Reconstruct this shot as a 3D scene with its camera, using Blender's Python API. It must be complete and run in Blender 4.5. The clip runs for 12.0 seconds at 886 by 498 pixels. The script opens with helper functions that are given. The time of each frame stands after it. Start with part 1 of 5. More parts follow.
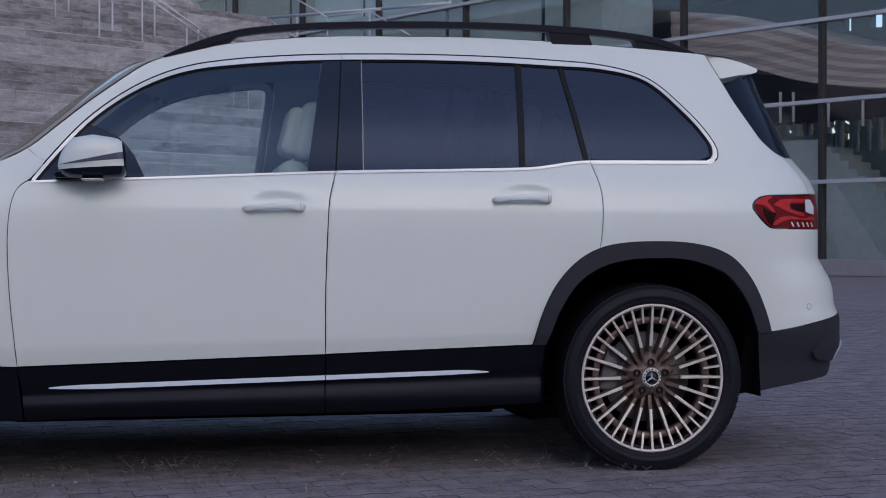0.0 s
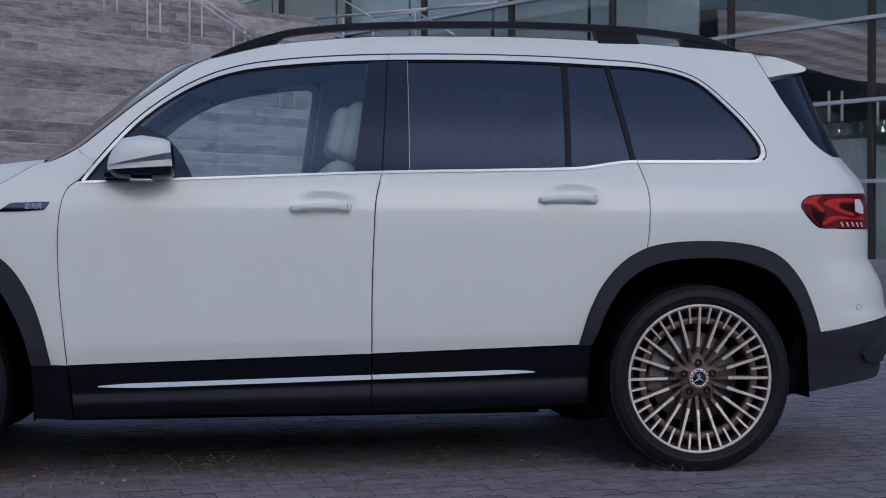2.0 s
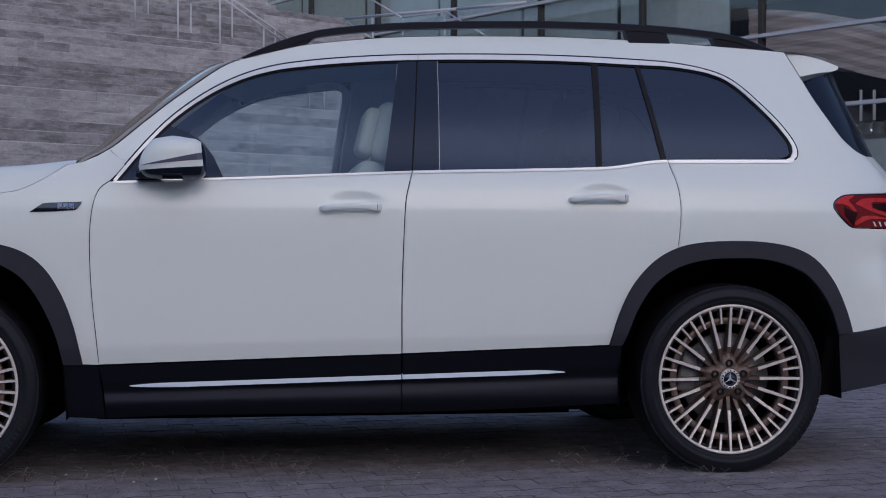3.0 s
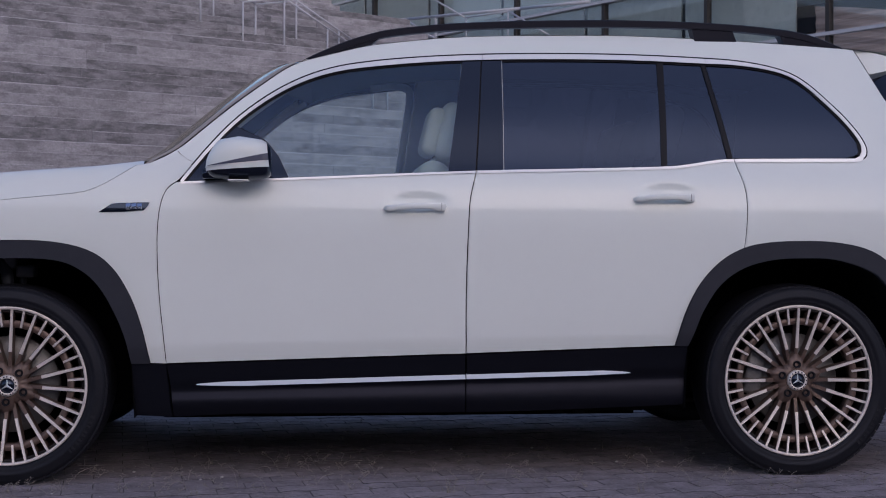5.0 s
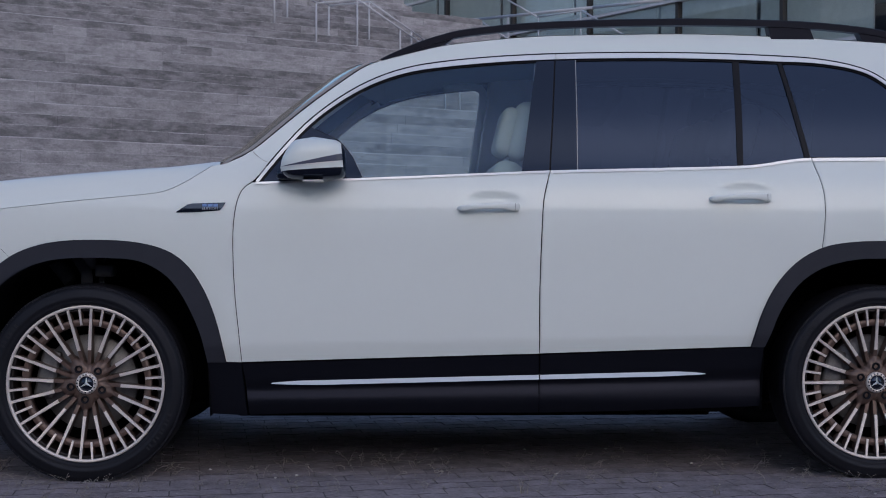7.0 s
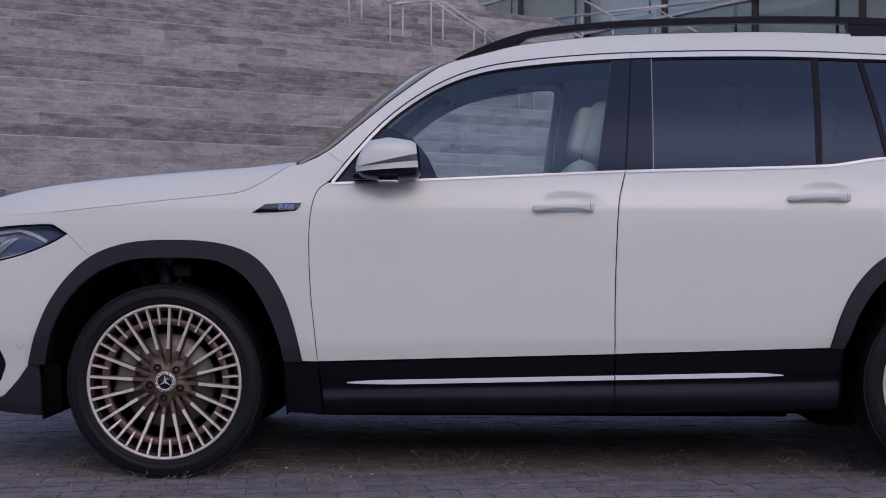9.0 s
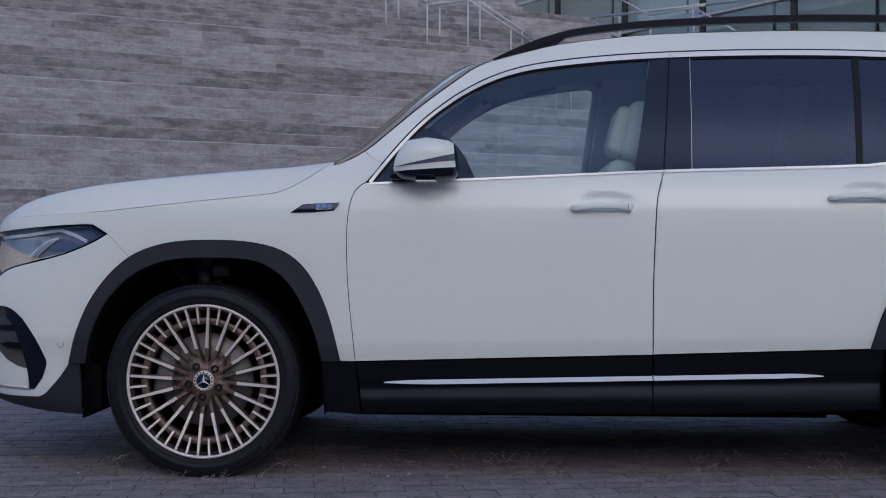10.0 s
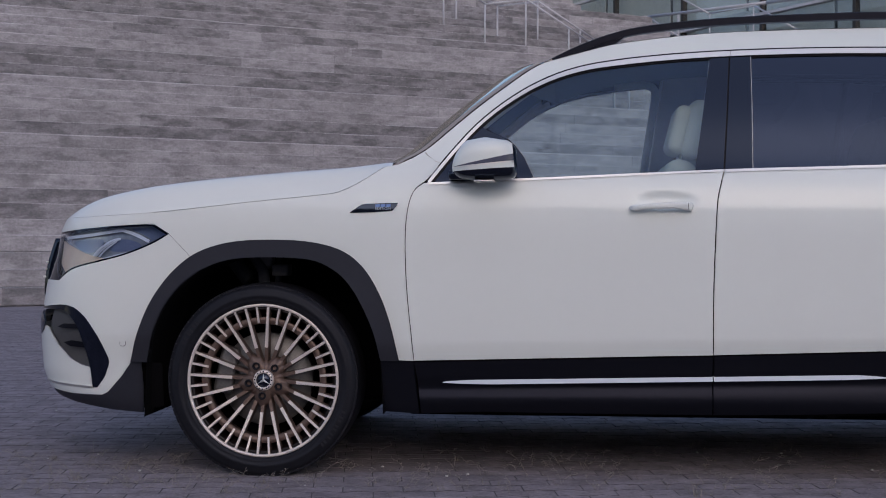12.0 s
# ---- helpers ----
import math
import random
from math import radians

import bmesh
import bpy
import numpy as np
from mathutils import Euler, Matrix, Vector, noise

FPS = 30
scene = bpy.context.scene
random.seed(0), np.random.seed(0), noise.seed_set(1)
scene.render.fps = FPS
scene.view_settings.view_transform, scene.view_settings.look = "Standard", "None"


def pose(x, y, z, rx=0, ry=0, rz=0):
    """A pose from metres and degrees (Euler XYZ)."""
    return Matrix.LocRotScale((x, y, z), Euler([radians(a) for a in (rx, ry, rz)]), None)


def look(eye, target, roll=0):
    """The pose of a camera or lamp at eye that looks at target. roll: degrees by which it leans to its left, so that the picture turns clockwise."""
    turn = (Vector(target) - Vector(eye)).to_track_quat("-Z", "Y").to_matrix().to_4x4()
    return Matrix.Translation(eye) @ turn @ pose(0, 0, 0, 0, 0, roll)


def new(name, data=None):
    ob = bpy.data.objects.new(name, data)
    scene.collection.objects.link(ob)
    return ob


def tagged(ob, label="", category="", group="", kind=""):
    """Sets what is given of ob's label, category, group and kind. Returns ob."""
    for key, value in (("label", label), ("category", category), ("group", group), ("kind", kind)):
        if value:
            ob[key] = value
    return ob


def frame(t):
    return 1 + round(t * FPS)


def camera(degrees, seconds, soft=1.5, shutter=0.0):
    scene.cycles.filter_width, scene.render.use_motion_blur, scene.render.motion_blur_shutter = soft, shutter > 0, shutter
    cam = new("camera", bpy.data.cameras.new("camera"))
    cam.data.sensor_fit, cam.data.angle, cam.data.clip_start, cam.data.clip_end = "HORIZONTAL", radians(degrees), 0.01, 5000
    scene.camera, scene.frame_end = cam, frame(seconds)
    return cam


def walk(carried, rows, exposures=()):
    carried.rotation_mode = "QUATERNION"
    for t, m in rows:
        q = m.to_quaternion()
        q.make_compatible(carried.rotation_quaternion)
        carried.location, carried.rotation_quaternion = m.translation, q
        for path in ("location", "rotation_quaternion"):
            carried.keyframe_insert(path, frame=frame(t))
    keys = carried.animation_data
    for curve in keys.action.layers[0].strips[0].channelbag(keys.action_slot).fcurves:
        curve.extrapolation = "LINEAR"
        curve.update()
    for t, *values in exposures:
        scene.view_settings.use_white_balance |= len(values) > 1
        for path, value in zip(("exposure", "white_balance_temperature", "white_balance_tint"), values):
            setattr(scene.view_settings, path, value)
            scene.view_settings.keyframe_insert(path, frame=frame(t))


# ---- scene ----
# ---------------------------------------------------------------- camera: a slow pan on a tripod beside the car
cam = camera(35.49, 12.0, soft=1.0)
cam.data.dof.use_dof, cam.data.dof.focus_distance, cam.data.dof.aperture_fstop = True, 5.1, 15.0      # the far steps are a little soft
YAW = [(0.0, -10.895), (0.5, -10.539), (1.0, -10.082), (1.5, -9.593), (2.0, -9.021), (2.5, -8.461), (3.0, -7.803), (5.0, -5.196),
       (5.5, -4.476), (6.0, -3.72), (6.5, -3.001), (7.0, -2.214), (9.0, 0.821), (9.5, 1.575), (10.0, 2.343), (10.5, 3.064),
       (11.0, 3.789), (11.5, 4.355), (12.0, 4.723)]
AXIS = (-0.3491, -5.9007, 0.838)       # the tripod's axis; the lens sits a little before it
AHEAD = 0.093


def tripod(t, yaw):
    tilt = -0.150 - 0.0042 * t
    lean = 0.095 + 0.0060 * t
    a = radians(yaw)
    return pose(AXIS[0] - AHEAD * math.sin(a), AXIS[1] + AHEAD * math.cos(a), AXIS[2], 0, 0, yaw) @ pose(0, 0, 0, 90 + tilt) @ pose(0, 0, 0, 0, 0, lean)


LIGHT = [(0.0, 0.20, 5963, 18), (1.0, 0.18, 5911, 17), (1.2, 0.18, 5911, 17), (1.5, 0.21, 6089, 25), (1.8, 0.18, 5911, 17),
         (2.5, 0.18, 5860, 16), (3.2, 0.18, 5988, 20), (5.0, 0.20, 6114, 25), (5.5, 0.18, 5886, 16), (6.0, 0.20, 6089, 25),
         (6.5, 0.18, 5886, 16), (7.0, 0.18, 5860, 16), (8.8, 0.25, 6349, 27), (9.5, 0.23, 6252, 26), (10.0, 0.18, 5911, 16),
         (11.0, 0.18, 5911, 16), (11.6, 0.20, 5963, 17), (12.0, 0.36, 6398, 20)]      # seconds, stops, kelvin, tint
walk(cam, [(t, tripod(t, yaw)) for t, yaw in YAW], LIGHT)

# ---------------------------------------------------------------- light: an overcast evening sky
world = bpy.data.worlds.new("world")
scene.world = world
world.use_nodes = True
wn = world.node_tree.nodes
sky = wn.new("ShaderNodeTexSky")
sky.sky_type = "NISHITA"
sky.sun_disc = False
sky.sun_elevation, sky.sun_rotation = radians(28), radians(168)
sky.air_density, sky.dust_density, sky.ozone_density = 1.0, 1.2, 0.3
world.node_tree.links.new(sky.outputs["Color"], wn["Background"].inputs["Color"])
wn["Background"].inputs["Strength"].default_value = 0.14
sun = new("sun", bpy.data.lights.new("sun", "SUN"))
sun.data.energy, sun.data.angle, sun.data.color = 0.15, radians(80), (1.0, 0.95, 0.92)
sun.matrix_world = look((0, 0, 0), (-0.184, 0.864, -0.469))


# ---------------------------------------------------------------- materials
def material(name, color, rough=0.5, metal=0.0, vary=0.0, scale=8.0, bump=0.0, bump_scale=200.0, coat=0.0, spec=0.5, sheen=None, stretch=(1, 1, 1), island=0.0, random_ob=0.0, turned=None):
    m = bpy.data.materials.new(name)
    m.use_nodes = True
    nt = m.node_tree
    p = nt.nodes["Principled BSDF"]
    p.inputs["Base Color"].default_value = (*color, 1)
    p.inputs["Roughness"].default_value = rough
    p.inputs["Metallic"].default_value = metal
    p.inputs["Coat Weight"].default_value = coat
    p.inputs["Coat Roughness"].default_value = 0.08
    p.inputs["Specular IOR Level"].default_value = spec
    if sheen:
        p.inputs["Specular Tint"].default_value = (*sheen, 1)
    co = nt.nodes.new("ShaderNodeTexCoord")
    mp = nt.nodes.new("ShaderNodeMapping")
    mp.inputs["Scale"].default_value = stretch
    if turned is None:
        nt.links.new(co.outputs["Object"], mp.inputs["Vector"])
    else:
        geo, rot = nt.nodes.new("ShaderNodeNewGeometry"), nt.nodes.new("ShaderNodeMapping")
        rot.inputs["Rotation"].default_value = (0, 0, radians(turned))
        nt.links.new(geo.outputs["Position"], rot.inputs["Vector"])
        nt.links.new(rot.outputs["Vector"], mp.inputs["Vector"])
    value = None
    if vary:
        big = nt.nodes.new("ShaderNodeTexNoise")
        big.inputs["Scale"].default_value, big.inputs["Detail"].default_value, big.inputs["Roughness"].default_value = scale, 8, 0.72
        fine = nt.nodes.new("ShaderNodeTexNoise")
        fine.inputs["Scale"].default_value, fine.inputs["Detail"].default_value = scale * 9, 4
        for n in (big, fine):
            nt.links.new(mp.outputs["Vector"], n.inputs["Vector"])
        add = nt.nodes.new("ShaderNodeMath")
        add.operation = "MULTIPLY_ADD"
        add.inputs[1].default_value = 0.45
        nt.links.new(fine.outputs["Fac"], add.inputs[0])
        nt.links.new(big.outputs["Fac"], add.inputs[2])
        ramp = nt.nodes.new("ShaderNodeMapRange")
        ramp.inputs["From Min"].default_value, ramp.inputs["From Max"].default_value = 0.45, 1.0
        ramp.inputs["To Min"].default_value, ramp.inputs["To Max"].default_value = 1 - vary, 1 + vary
        nt.links.new(add.outputs[0], ramp.inputs["Value"])
        value = ramp.outputs["Result"]
    for amount, node, out in ((island, "ShaderNodeNewGeometry", "Random Per Island"), (random_ob, "ShaderNodeObjectInfo", "Random")):
        if amount:
            src = nt.nodes.new(node)
            mr = nt.nodes.new("ShaderNodeMapRange")
            mr.inputs["To Min"].default_value, mr.inputs["To Max"].default_value = 1 - amount, 1 + amount
            nt.links.new(src.outputs[out], mr.inputs["Value"])
            if value is None:
                value = mr.outputs["Result"]
            else:
                mul = nt.nodes.new("ShaderNodeMath")
                mul.operation = "MULTIPLY"
                nt.links.new(value, mul.inputs[0])
                nt.links.new(mr.outputs["Result"], mul.inputs[1])
                value = mul.outputs[0]
    if value is not None:
        hv = nt.nodes.new("ShaderNodeHueSaturation")
        hv.inputs["Color"].default_value = (*color, 1)
        nt.links.new(value, hv.inputs["Value"])
        nt.links.new(hv.outputs["Color"], p.inputs["Base Color"])
    if bump:
        bn = nt.nodes.new("ShaderNodeTexNoise")
        bn.inputs["Scale"].default_value, bn.inputs["Detail"].default_value = bump_scale, 4
        nt.links.new(mp.outputs["Vector"], bn.inputs["Vector"])
        bp = nt.nodes.new("ShaderNodeBump")
        bp.inputs["Strength"].default_value, bp.inputs["Distance"].default_value = bump, 0.004
        nt.links.new(bn.outputs["Fac"], bp.inputs["Height"])
        nt.links.new(bp.outputs["Normal"], p.inputs["Normal"])
    return m


def pane(name, tint, gloss=(0.9, 0.93, 1.0), ior=1.5, rough=0.0):
    """Thin glass: light goes straight through, tinted, and the surface reflects more at a glancing angle."""
    m = bpy.data.materials.new(name)
    m.use_nodes = True
    nt = m.node_tree
    nt.nodes.remove(nt.nodes["Principled BSDF"])
    tr, gl, mix, lw, pw, mr = (nt.nodes.new("ShaderNode" + n) for n in ("BsdfTransparent", "BsdfGlossy", "MixShader", "LayerWeight", "Math", "MapRange"))
    tr.inputs["Color"].default_value = (*tint, 1)
    gl.inputs["Color"].default_value = (*gloss, 1)
    gl.inputs["Roughness"].default_value = rough
    pw.operation = "POWER"
    pw.inputs[1].default_value = 5.0
    lw.inputs["Blend"].default_value = 0.5
    mr.inputs["To Min"].default_value, mr.inputs["To Max"].default_value = ((ior - 1) / (ior + 1)) ** 2, 1.0
    nt.links.new(lw.outputs["Facing"], pw.inputs[0])
    nt.links.new(pw.outputs[0], mr.inputs["Value"])
    nt.links.new(mr.outputs["Result"], mix.inputs[0])
    nt.links.new(tr.outputs[0], mix.inputs[1])
    nt.links.new(gl.outputs[0], mix.inputs[2])
    nt.links.new(mix.outputs[0], nt.nodes["Material Output"].inputs["Surface"])
    return m


def stone(name, color, stain, edge=0.0):
    """Weathered concrete: blotches, dark runs below the edges, drips and grain, all in the steps' own directions."""
    m = bpy.data.materials.new(name)
    m.use_nodes = True
    nt = m.node_tree
    p = nt.nodes["Principled BSDF"]
    p.inputs["Roughness"].default_value = 0.9
    geo, rot = nt.nodes.new("ShaderNodeNewGeometry"), nt.nodes.new("ShaderNodeMapping")
    rot.inputs["Rotation"].default_value = (0, 0, radians(-32))
    nt.links.new(geo.outputs["Position"], rot.inputs["Vector"])

    def noise(stretch, detail, rough=0.6):
        mp, n = nt.nodes.new("ShaderNodeMapping"), nt.nodes.new("ShaderNodeTexNoise")
        mp.inputs["Scale"].default_value = stretch
        n.inputs["Scale"].default_value, n.inputs["Detail"].default_value, n.inputs["Roughness"].default_value = 1.0, detail, rough
        nt.links.new(rot.outputs["Vector"], mp.inputs["Vector"])
        nt.links.new(mp.outputs["Vector"], n.inputs["Vector"])
        return n.outputs["Fac"]

    def spread(src, lo, hi, a, b):
        r = nt.nodes.new("ShaderNodeMapRange")
        r.interpolation_type = "SMOOTHSTEP"
        for k, v in (("From Min", lo), ("From Max", hi), ("To Min", a), ("To Max", b)):
            r.inputs[k].default_value = v
        nt.links.new(src, r.inputs["Value"])
        return r.outputs["Result"]

    def times(a, b):
        n = nt.nodes.new("ShaderNodeMath")
        n.operation = "MULTIPLY"
        nt.links.new(a, n.inputs[0])
        nt.links.new(b, n.inputs[1])
        return n.outputs[0]
    value = spread(noise((0.22, 0.3, 0.55), 3), 0.3, 0.7, 0.90, 1.10)
    value = times(value, spread(noise((1.7, 2.0, 5.2), 6, 0.70), 0.44, 0.62, 1.0 + edge, 1.0 - stain))
    value = times(value, spread(noise((2.6, 2.6, 7.5), 5, 0.75), 0.38, 0.66, 1.08, 0.90 - 0.25 * stain))
    value = times(value, spread(noise((9.0, 4.0, 3.0), 3, 0.7), 0.34, 0.70, 1.04, 0.95))
    value = times(value, spread(noise((26.0, 26.0, 34.0), 3, 0.7), 0.3, 0.7, 0.88, 1.12))
    value = times(value, spread(geo.outputs["Random Per Island"], 0.0, 1.0, 0.95, 1.05))
    info = nt.nodes.new("ShaderNodeObjectInfo")
    value = times(value, spread(info.outputs["Random"], 0.0, 1.0, 0.96, 1.04))
    hv = nt.nodes.new("ShaderNodeHueSaturation")
    hv.inputs["Color"].default_value = (*color, 1)
    nt.links.new(value, hv.inputs["Value"])
    nt.links.new(hv.outputs["Color"], p.inputs["Base Color"])
    bp = nt.nodes.new("ShaderNodeBump")
    bp.inputs["Strength"].default_value, bp.inputs["Distance"].default_value = 0.5, 0.006
    nt.links.new(noise((30.0, 30.0, 30.0), 5), bp.inputs["Height"])
    nt.links.new(bp.outputs["Normal"], p.inputs["Normal"])
    return m


STONE = stone("weathered_concrete", (0.342, 0.327, 0.340), 0.30)
# stained slabs and the painted shadow rows share this darker concrete
STONE_DARK = stone("stained_shaded_concrete", (0.264, 0.253, 0.264), 0.42)
# step edges: the sky light they catch is put into a paler concrete
EDGE = stone("lit_step_edge", (0.400, 0.383, 0.391), 0.14)
PAINT = material("white_paint", (0.735, 0.765, 0.728), 0.32, coat=0.5, spec=0.3, sheen=(0.90, 1.0, 0.90), vary=0.012, scale=3, bump=0.012, bump_scale=900)
PLASTIC = material("black_plastic", (0.005, 0.0052, 0.0072), 0.38, vary=0.12, scale=20, bump=0.06, bump_scale=700, spec=0.2, sheen=(0.68, 0.72, 1.0))
TRIM = material("grained_plastic", (0.021, 0.021, 0.026), 0.55, vary=0.12, scale=20, bump=0.08, bump_scale=700, spec=0.42, sheen=(0.75, 0.82, 1.0))
PIANO = material("gloss_black", (0.004, 0.005, 0.010), 0.07, spec=0.6, sheen=(0.62, 0.76, 1.0))
RUBBER_SEAL = material("rubber_seal", (0.008, 0.008, 0.011), 0.5, spec=0.2)
CHROME = material("satin_chrome", (0.76, 0.755, 0.715), 0.42, 1.0, vary=0.03, scale=30)
MARK = material("raised_rubber", (0.016, 0.016, 0.020), 0.6, spec=0.2)
TYRE = material("tyre_rubber", (0.0090, 0.0090, 0.0112), 0.52, vary=0.3, scale=14, bump=0.25, bump_scale=160, spec=0.23, sheen=(0.8, 0.85, 1.0))
MACHINED = material("machined_alloy", (0.72, 0.645, 0.585), 0.5, 0.4, vary=0.05, scale=60)
BRONZE = material("bronze_paint", (0.124, 0.081, 0.063), 0.45, 0.35, vary=0.08, scale=40)
DISC_DARK = material("brake_disc_steel", (0.17, 0.163, 0.16), 0.45, 0.5, vary=0.3, scale=25)
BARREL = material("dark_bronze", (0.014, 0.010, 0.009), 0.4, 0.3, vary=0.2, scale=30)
HEADLINER = material("grey_headliner", (0.20, 0.20, 0.20), 0.9, vary=0.08, scale=30)
DISC = material("brake_steel", (0.36, 0.35, 0.34), 0.45, 0.6, vary=0.15, scale=25)
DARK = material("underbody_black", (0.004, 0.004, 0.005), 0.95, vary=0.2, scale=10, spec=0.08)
LINING = material("cabin_dark", (0.03, 0.032, 0.04), 0.85, vary=0.1, scale=12)
LEATHER = material("cream_leather", (0.60, 0.585, 0.51), 0.55, vary=0.06, scale=25, bump=0.2, bump_scale=350)
SCREEN_EDGE_TONE = material("brown_screen_edge_tone", (0.40, 0.31, 0.235), 0.6, vary=0.15, scale=12)
BEIGE = material("beige_cabin_trim", (0.50, 0.42, 0.33), 0.6, vary=0.08, scale=18)
RED = material("red_lens", (0.150, 0.005, 0.008), 0.25, vary=0.4, scale=30, spec=0.08)
RED_BRIGHT = material("bright_red_lens", (0.50, 0.026, 0.028), 0.25, vary=0.35, scale=24, spec=0.10)
SMOKED = material("smoked_lens", (0.09, 0.095, 0.13), 0.18, spec=0.5)
LAMP_BEIGE = material("reflected_ground_beige", (0.72, 0.56, 0.42), 0.35, 0.1, vary=0.15, scale=20)
LAMP_BLUE = material("projector_lens", (0.19, 0.235, 0.36), 0.12, 0.4, vary=0.2, scale=14)
CURTAIN_GREY = material("intake_plastic", (0.060, 0.060, 0.064), 0.6, vary=0.12, scale=20)
RED_DARK = material("dark_red_lens", (0.020, 0.002, 0.004), 0.2, vary=0.3, scale=40, spec=0.06)
REAR_GLASS = material("dark_rear_glass", (0.006, 0.007, 0.013), 0.16, spec=0.35, sheen=(0.62, 0.76, 1.0))
LAMP_HOUSING = material("lamp_housing", (0.60, 0.64, 0.70), 0.25, 0.7, vary=0.35, scale=9)
LIGHT_GUIDE = material("light_guide", (0.72, 0.76, 0.82), 0.25)
BADGE_BLUE = material("badge_blue", (0.12, 0.22, 0.46), 0.4)
GREY_PRINT = material("badge_grey", (0.42, 0.45, 0.50), 0.4)
SIDE_GLASS = pane("side_glass", (0.815, 0.915, 0.905), (0.52, 0.70, 1.0), ior=1.8)
SCREEN = pane("screen_glass", (0.93, 0.95, 0.94), (0.84, 0.83, 0.76), ior=2.5)
PRIVACY = pane("privacy_glass", (0.11, 0.125, 0.16), (0.58, 0.72, 1.0), ior=1.8)
LENS = pane("clear_lens", (0.86, 0.90, 0.95))
PAVER = material("concrete_paver", (0.225, 0.195, 0.209), 0.9, vary=0.62, scale=9.0, bump=0.6, bump_scale=110, island=0.10, random_ob=0.10, turned=0)
GROUND = material("worn_paving", (0.211, 0.184, 0.197), 0.9, vary=0.3, scale=1.5, bump=0.5, bump_scale=60, turned=0)
JOINT = material("sandy_joint", (0.085, 0.074, 0.078), 0.95, vary=0.35, scale=6, bump=0.5, bump_scale=60)
STEEL = material("galvanised_steel", (0.50, 0.50, 0.53), 0.55, 0.15, vary=0.1, scale=12)
MULLION = material("dark_mullion", (0.030, 0.028, 0.028), 0.75, vary=0.1, scale=6)
PLINTH = material("pale_plinth", (0.30, 0.285, 0.30), 0.8, vary=0.15, scale=3)
FACADE_GLASS = pane("facade_glass", (0.96, 0.98, 0.975), (0.95, 0.95, 1.0), ior=1.6)
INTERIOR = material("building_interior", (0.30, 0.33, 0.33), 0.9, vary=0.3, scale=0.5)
STRAW = material("dry_grass", (0.23, 0.20, 0.16), 0.9, island=0.4)
TWIG = material("dry_twig", (0.27, 0.24, 0.215), 0.9, island=0.3)
GRIT = material("grey_brown_grit", (0.30, 0.265, 0.25), 0.9, island=0.5)
PEBBLE = material("pale_pebble", (0.5, 0.48, 0.46), 0.8)
HEDGE = material("sunlit_hedge", (0.34, 0.34, 0.20), 0.9, vary=0.7, scale=1.6)
REFLECTED_BROWN = material("reflected_steps_brown", (0.50, 0.375, 0.340), 0.7, vary=0.55, scale=0.9, stretch=(0.25, 0.25, 16.0), turned=-32)
FAR_BLOCK = material("dark_far_block", (0.13, 0.13, 0.135), 0.8, vary=0.3, scale=0.4)
HALL_GREY = material("grey_green_hall", (0.40, 0.43, 0.41), 0.8, vary=0.2, scale=0.6)
UNLIT = material("shaded_hall_wall", (0.05, 0.05, 0.052), 0.8, vary=0.3, scale=0.8)
PALE_POST = material("pale_post", (0.72, 0.70, 0.68), 0.6, vary=0.15, scale=9)


# ---------------------------------------------------------------- helpers
def part(name, bm, mat, parent=None, label="", smooth=True):
    me = bpy.data.meshes.new(name)
    bm.to_mesh(me)
    bm.free()
    me.materials.append(mat)
    if smooth:
        me.shade_smooth()
    ob = new(name, me)
    ob.parent = parent
    if label:
        tagged(ob, label)
    return ob


def smooth_curve(points):
    """A smooth function through a few (where, value) pairs."""
    xs, ys = [p[0] for p in points], [p[1] for p in points]
    d = [(ys[i + 1] - ys[i]) / (xs[i + 1] - xs[i]) for i in range(len(xs) - 1)]
    m = [d[0]] + [0.0 if d[i - 1] * d[i] <= 0 else 2 * d[i - 1] * d[i] / (d[i - 1] + d[i]) for i in range(1, len(d))] + [d[-1]]

    def f(x):
        if x <= xs[0]:
            return ys[0]
        if x >= xs[-1]:
            return ys[-1]
        i = next(k for k in range(len(xs) - 1) if x < xs[k + 1])
        h = xs[i + 1] - xs[i]
        t = (x - xs[i]) / h
        return ((1 + 2 * t) * (1 - t) ** 2 * ys[i] + t * (1 - t) ** 2 * h * m[i] + t * t * (3 - 2 * t) * ys[i + 1] + t * t * (t - 1) * h * m[i + 1])
    return f


def Q(text):
    return [tuple(float(a) for a in w.split(",")) for w in text.split()]


def bend(points, n=4):
    """Catmull-Rom through the points, open."""
    p = [points[0]] + list(points) + [points[-1]]
    out = []
    for i in range(1, len(p) - 2):
        for k in range(n):
            t = k / n
            out.append(tuple(0.5 * (2 * p[i][c] + (p[i + 1][c] - p[i - 1][c]) * t + (2 * p[i - 1][c] - 5 * p[i][c] + 4 * p[i + 1][c] - p[i + 2][c]) * t * t
                                    + (3 * p[i][c] - p[i - 1][c] - 3 * p[i + 1][c] + p[i + 2][c]) * t ** 3) for c in range(len(p[0]))))
    return out + [tuple(points[-1])]


def box(bm, x0, x1, y0, y1, z0, z1, m=None, bevel=0.0, rounds=2):
    g = bmesh.ops.create_cube(bm, size=1, matrix=(m or Matrix()) @ Matrix.Translation(((x0 + x1) / 2, (y0 + y1) / 2, (z0 + z1) / 2)) @ Matrix.Diagonal((x1 - x0, y1 - y0, z1 - z0, 1)))
    if bevel:
        es = list({e for v in g["verts"] for e in v.link_edges})
        bmesh.ops.bevel(bm, geom=es, offset=bevel, segments=rounds, affect="EDGES", profile=0.7 if rounds == 2 else 0.5)


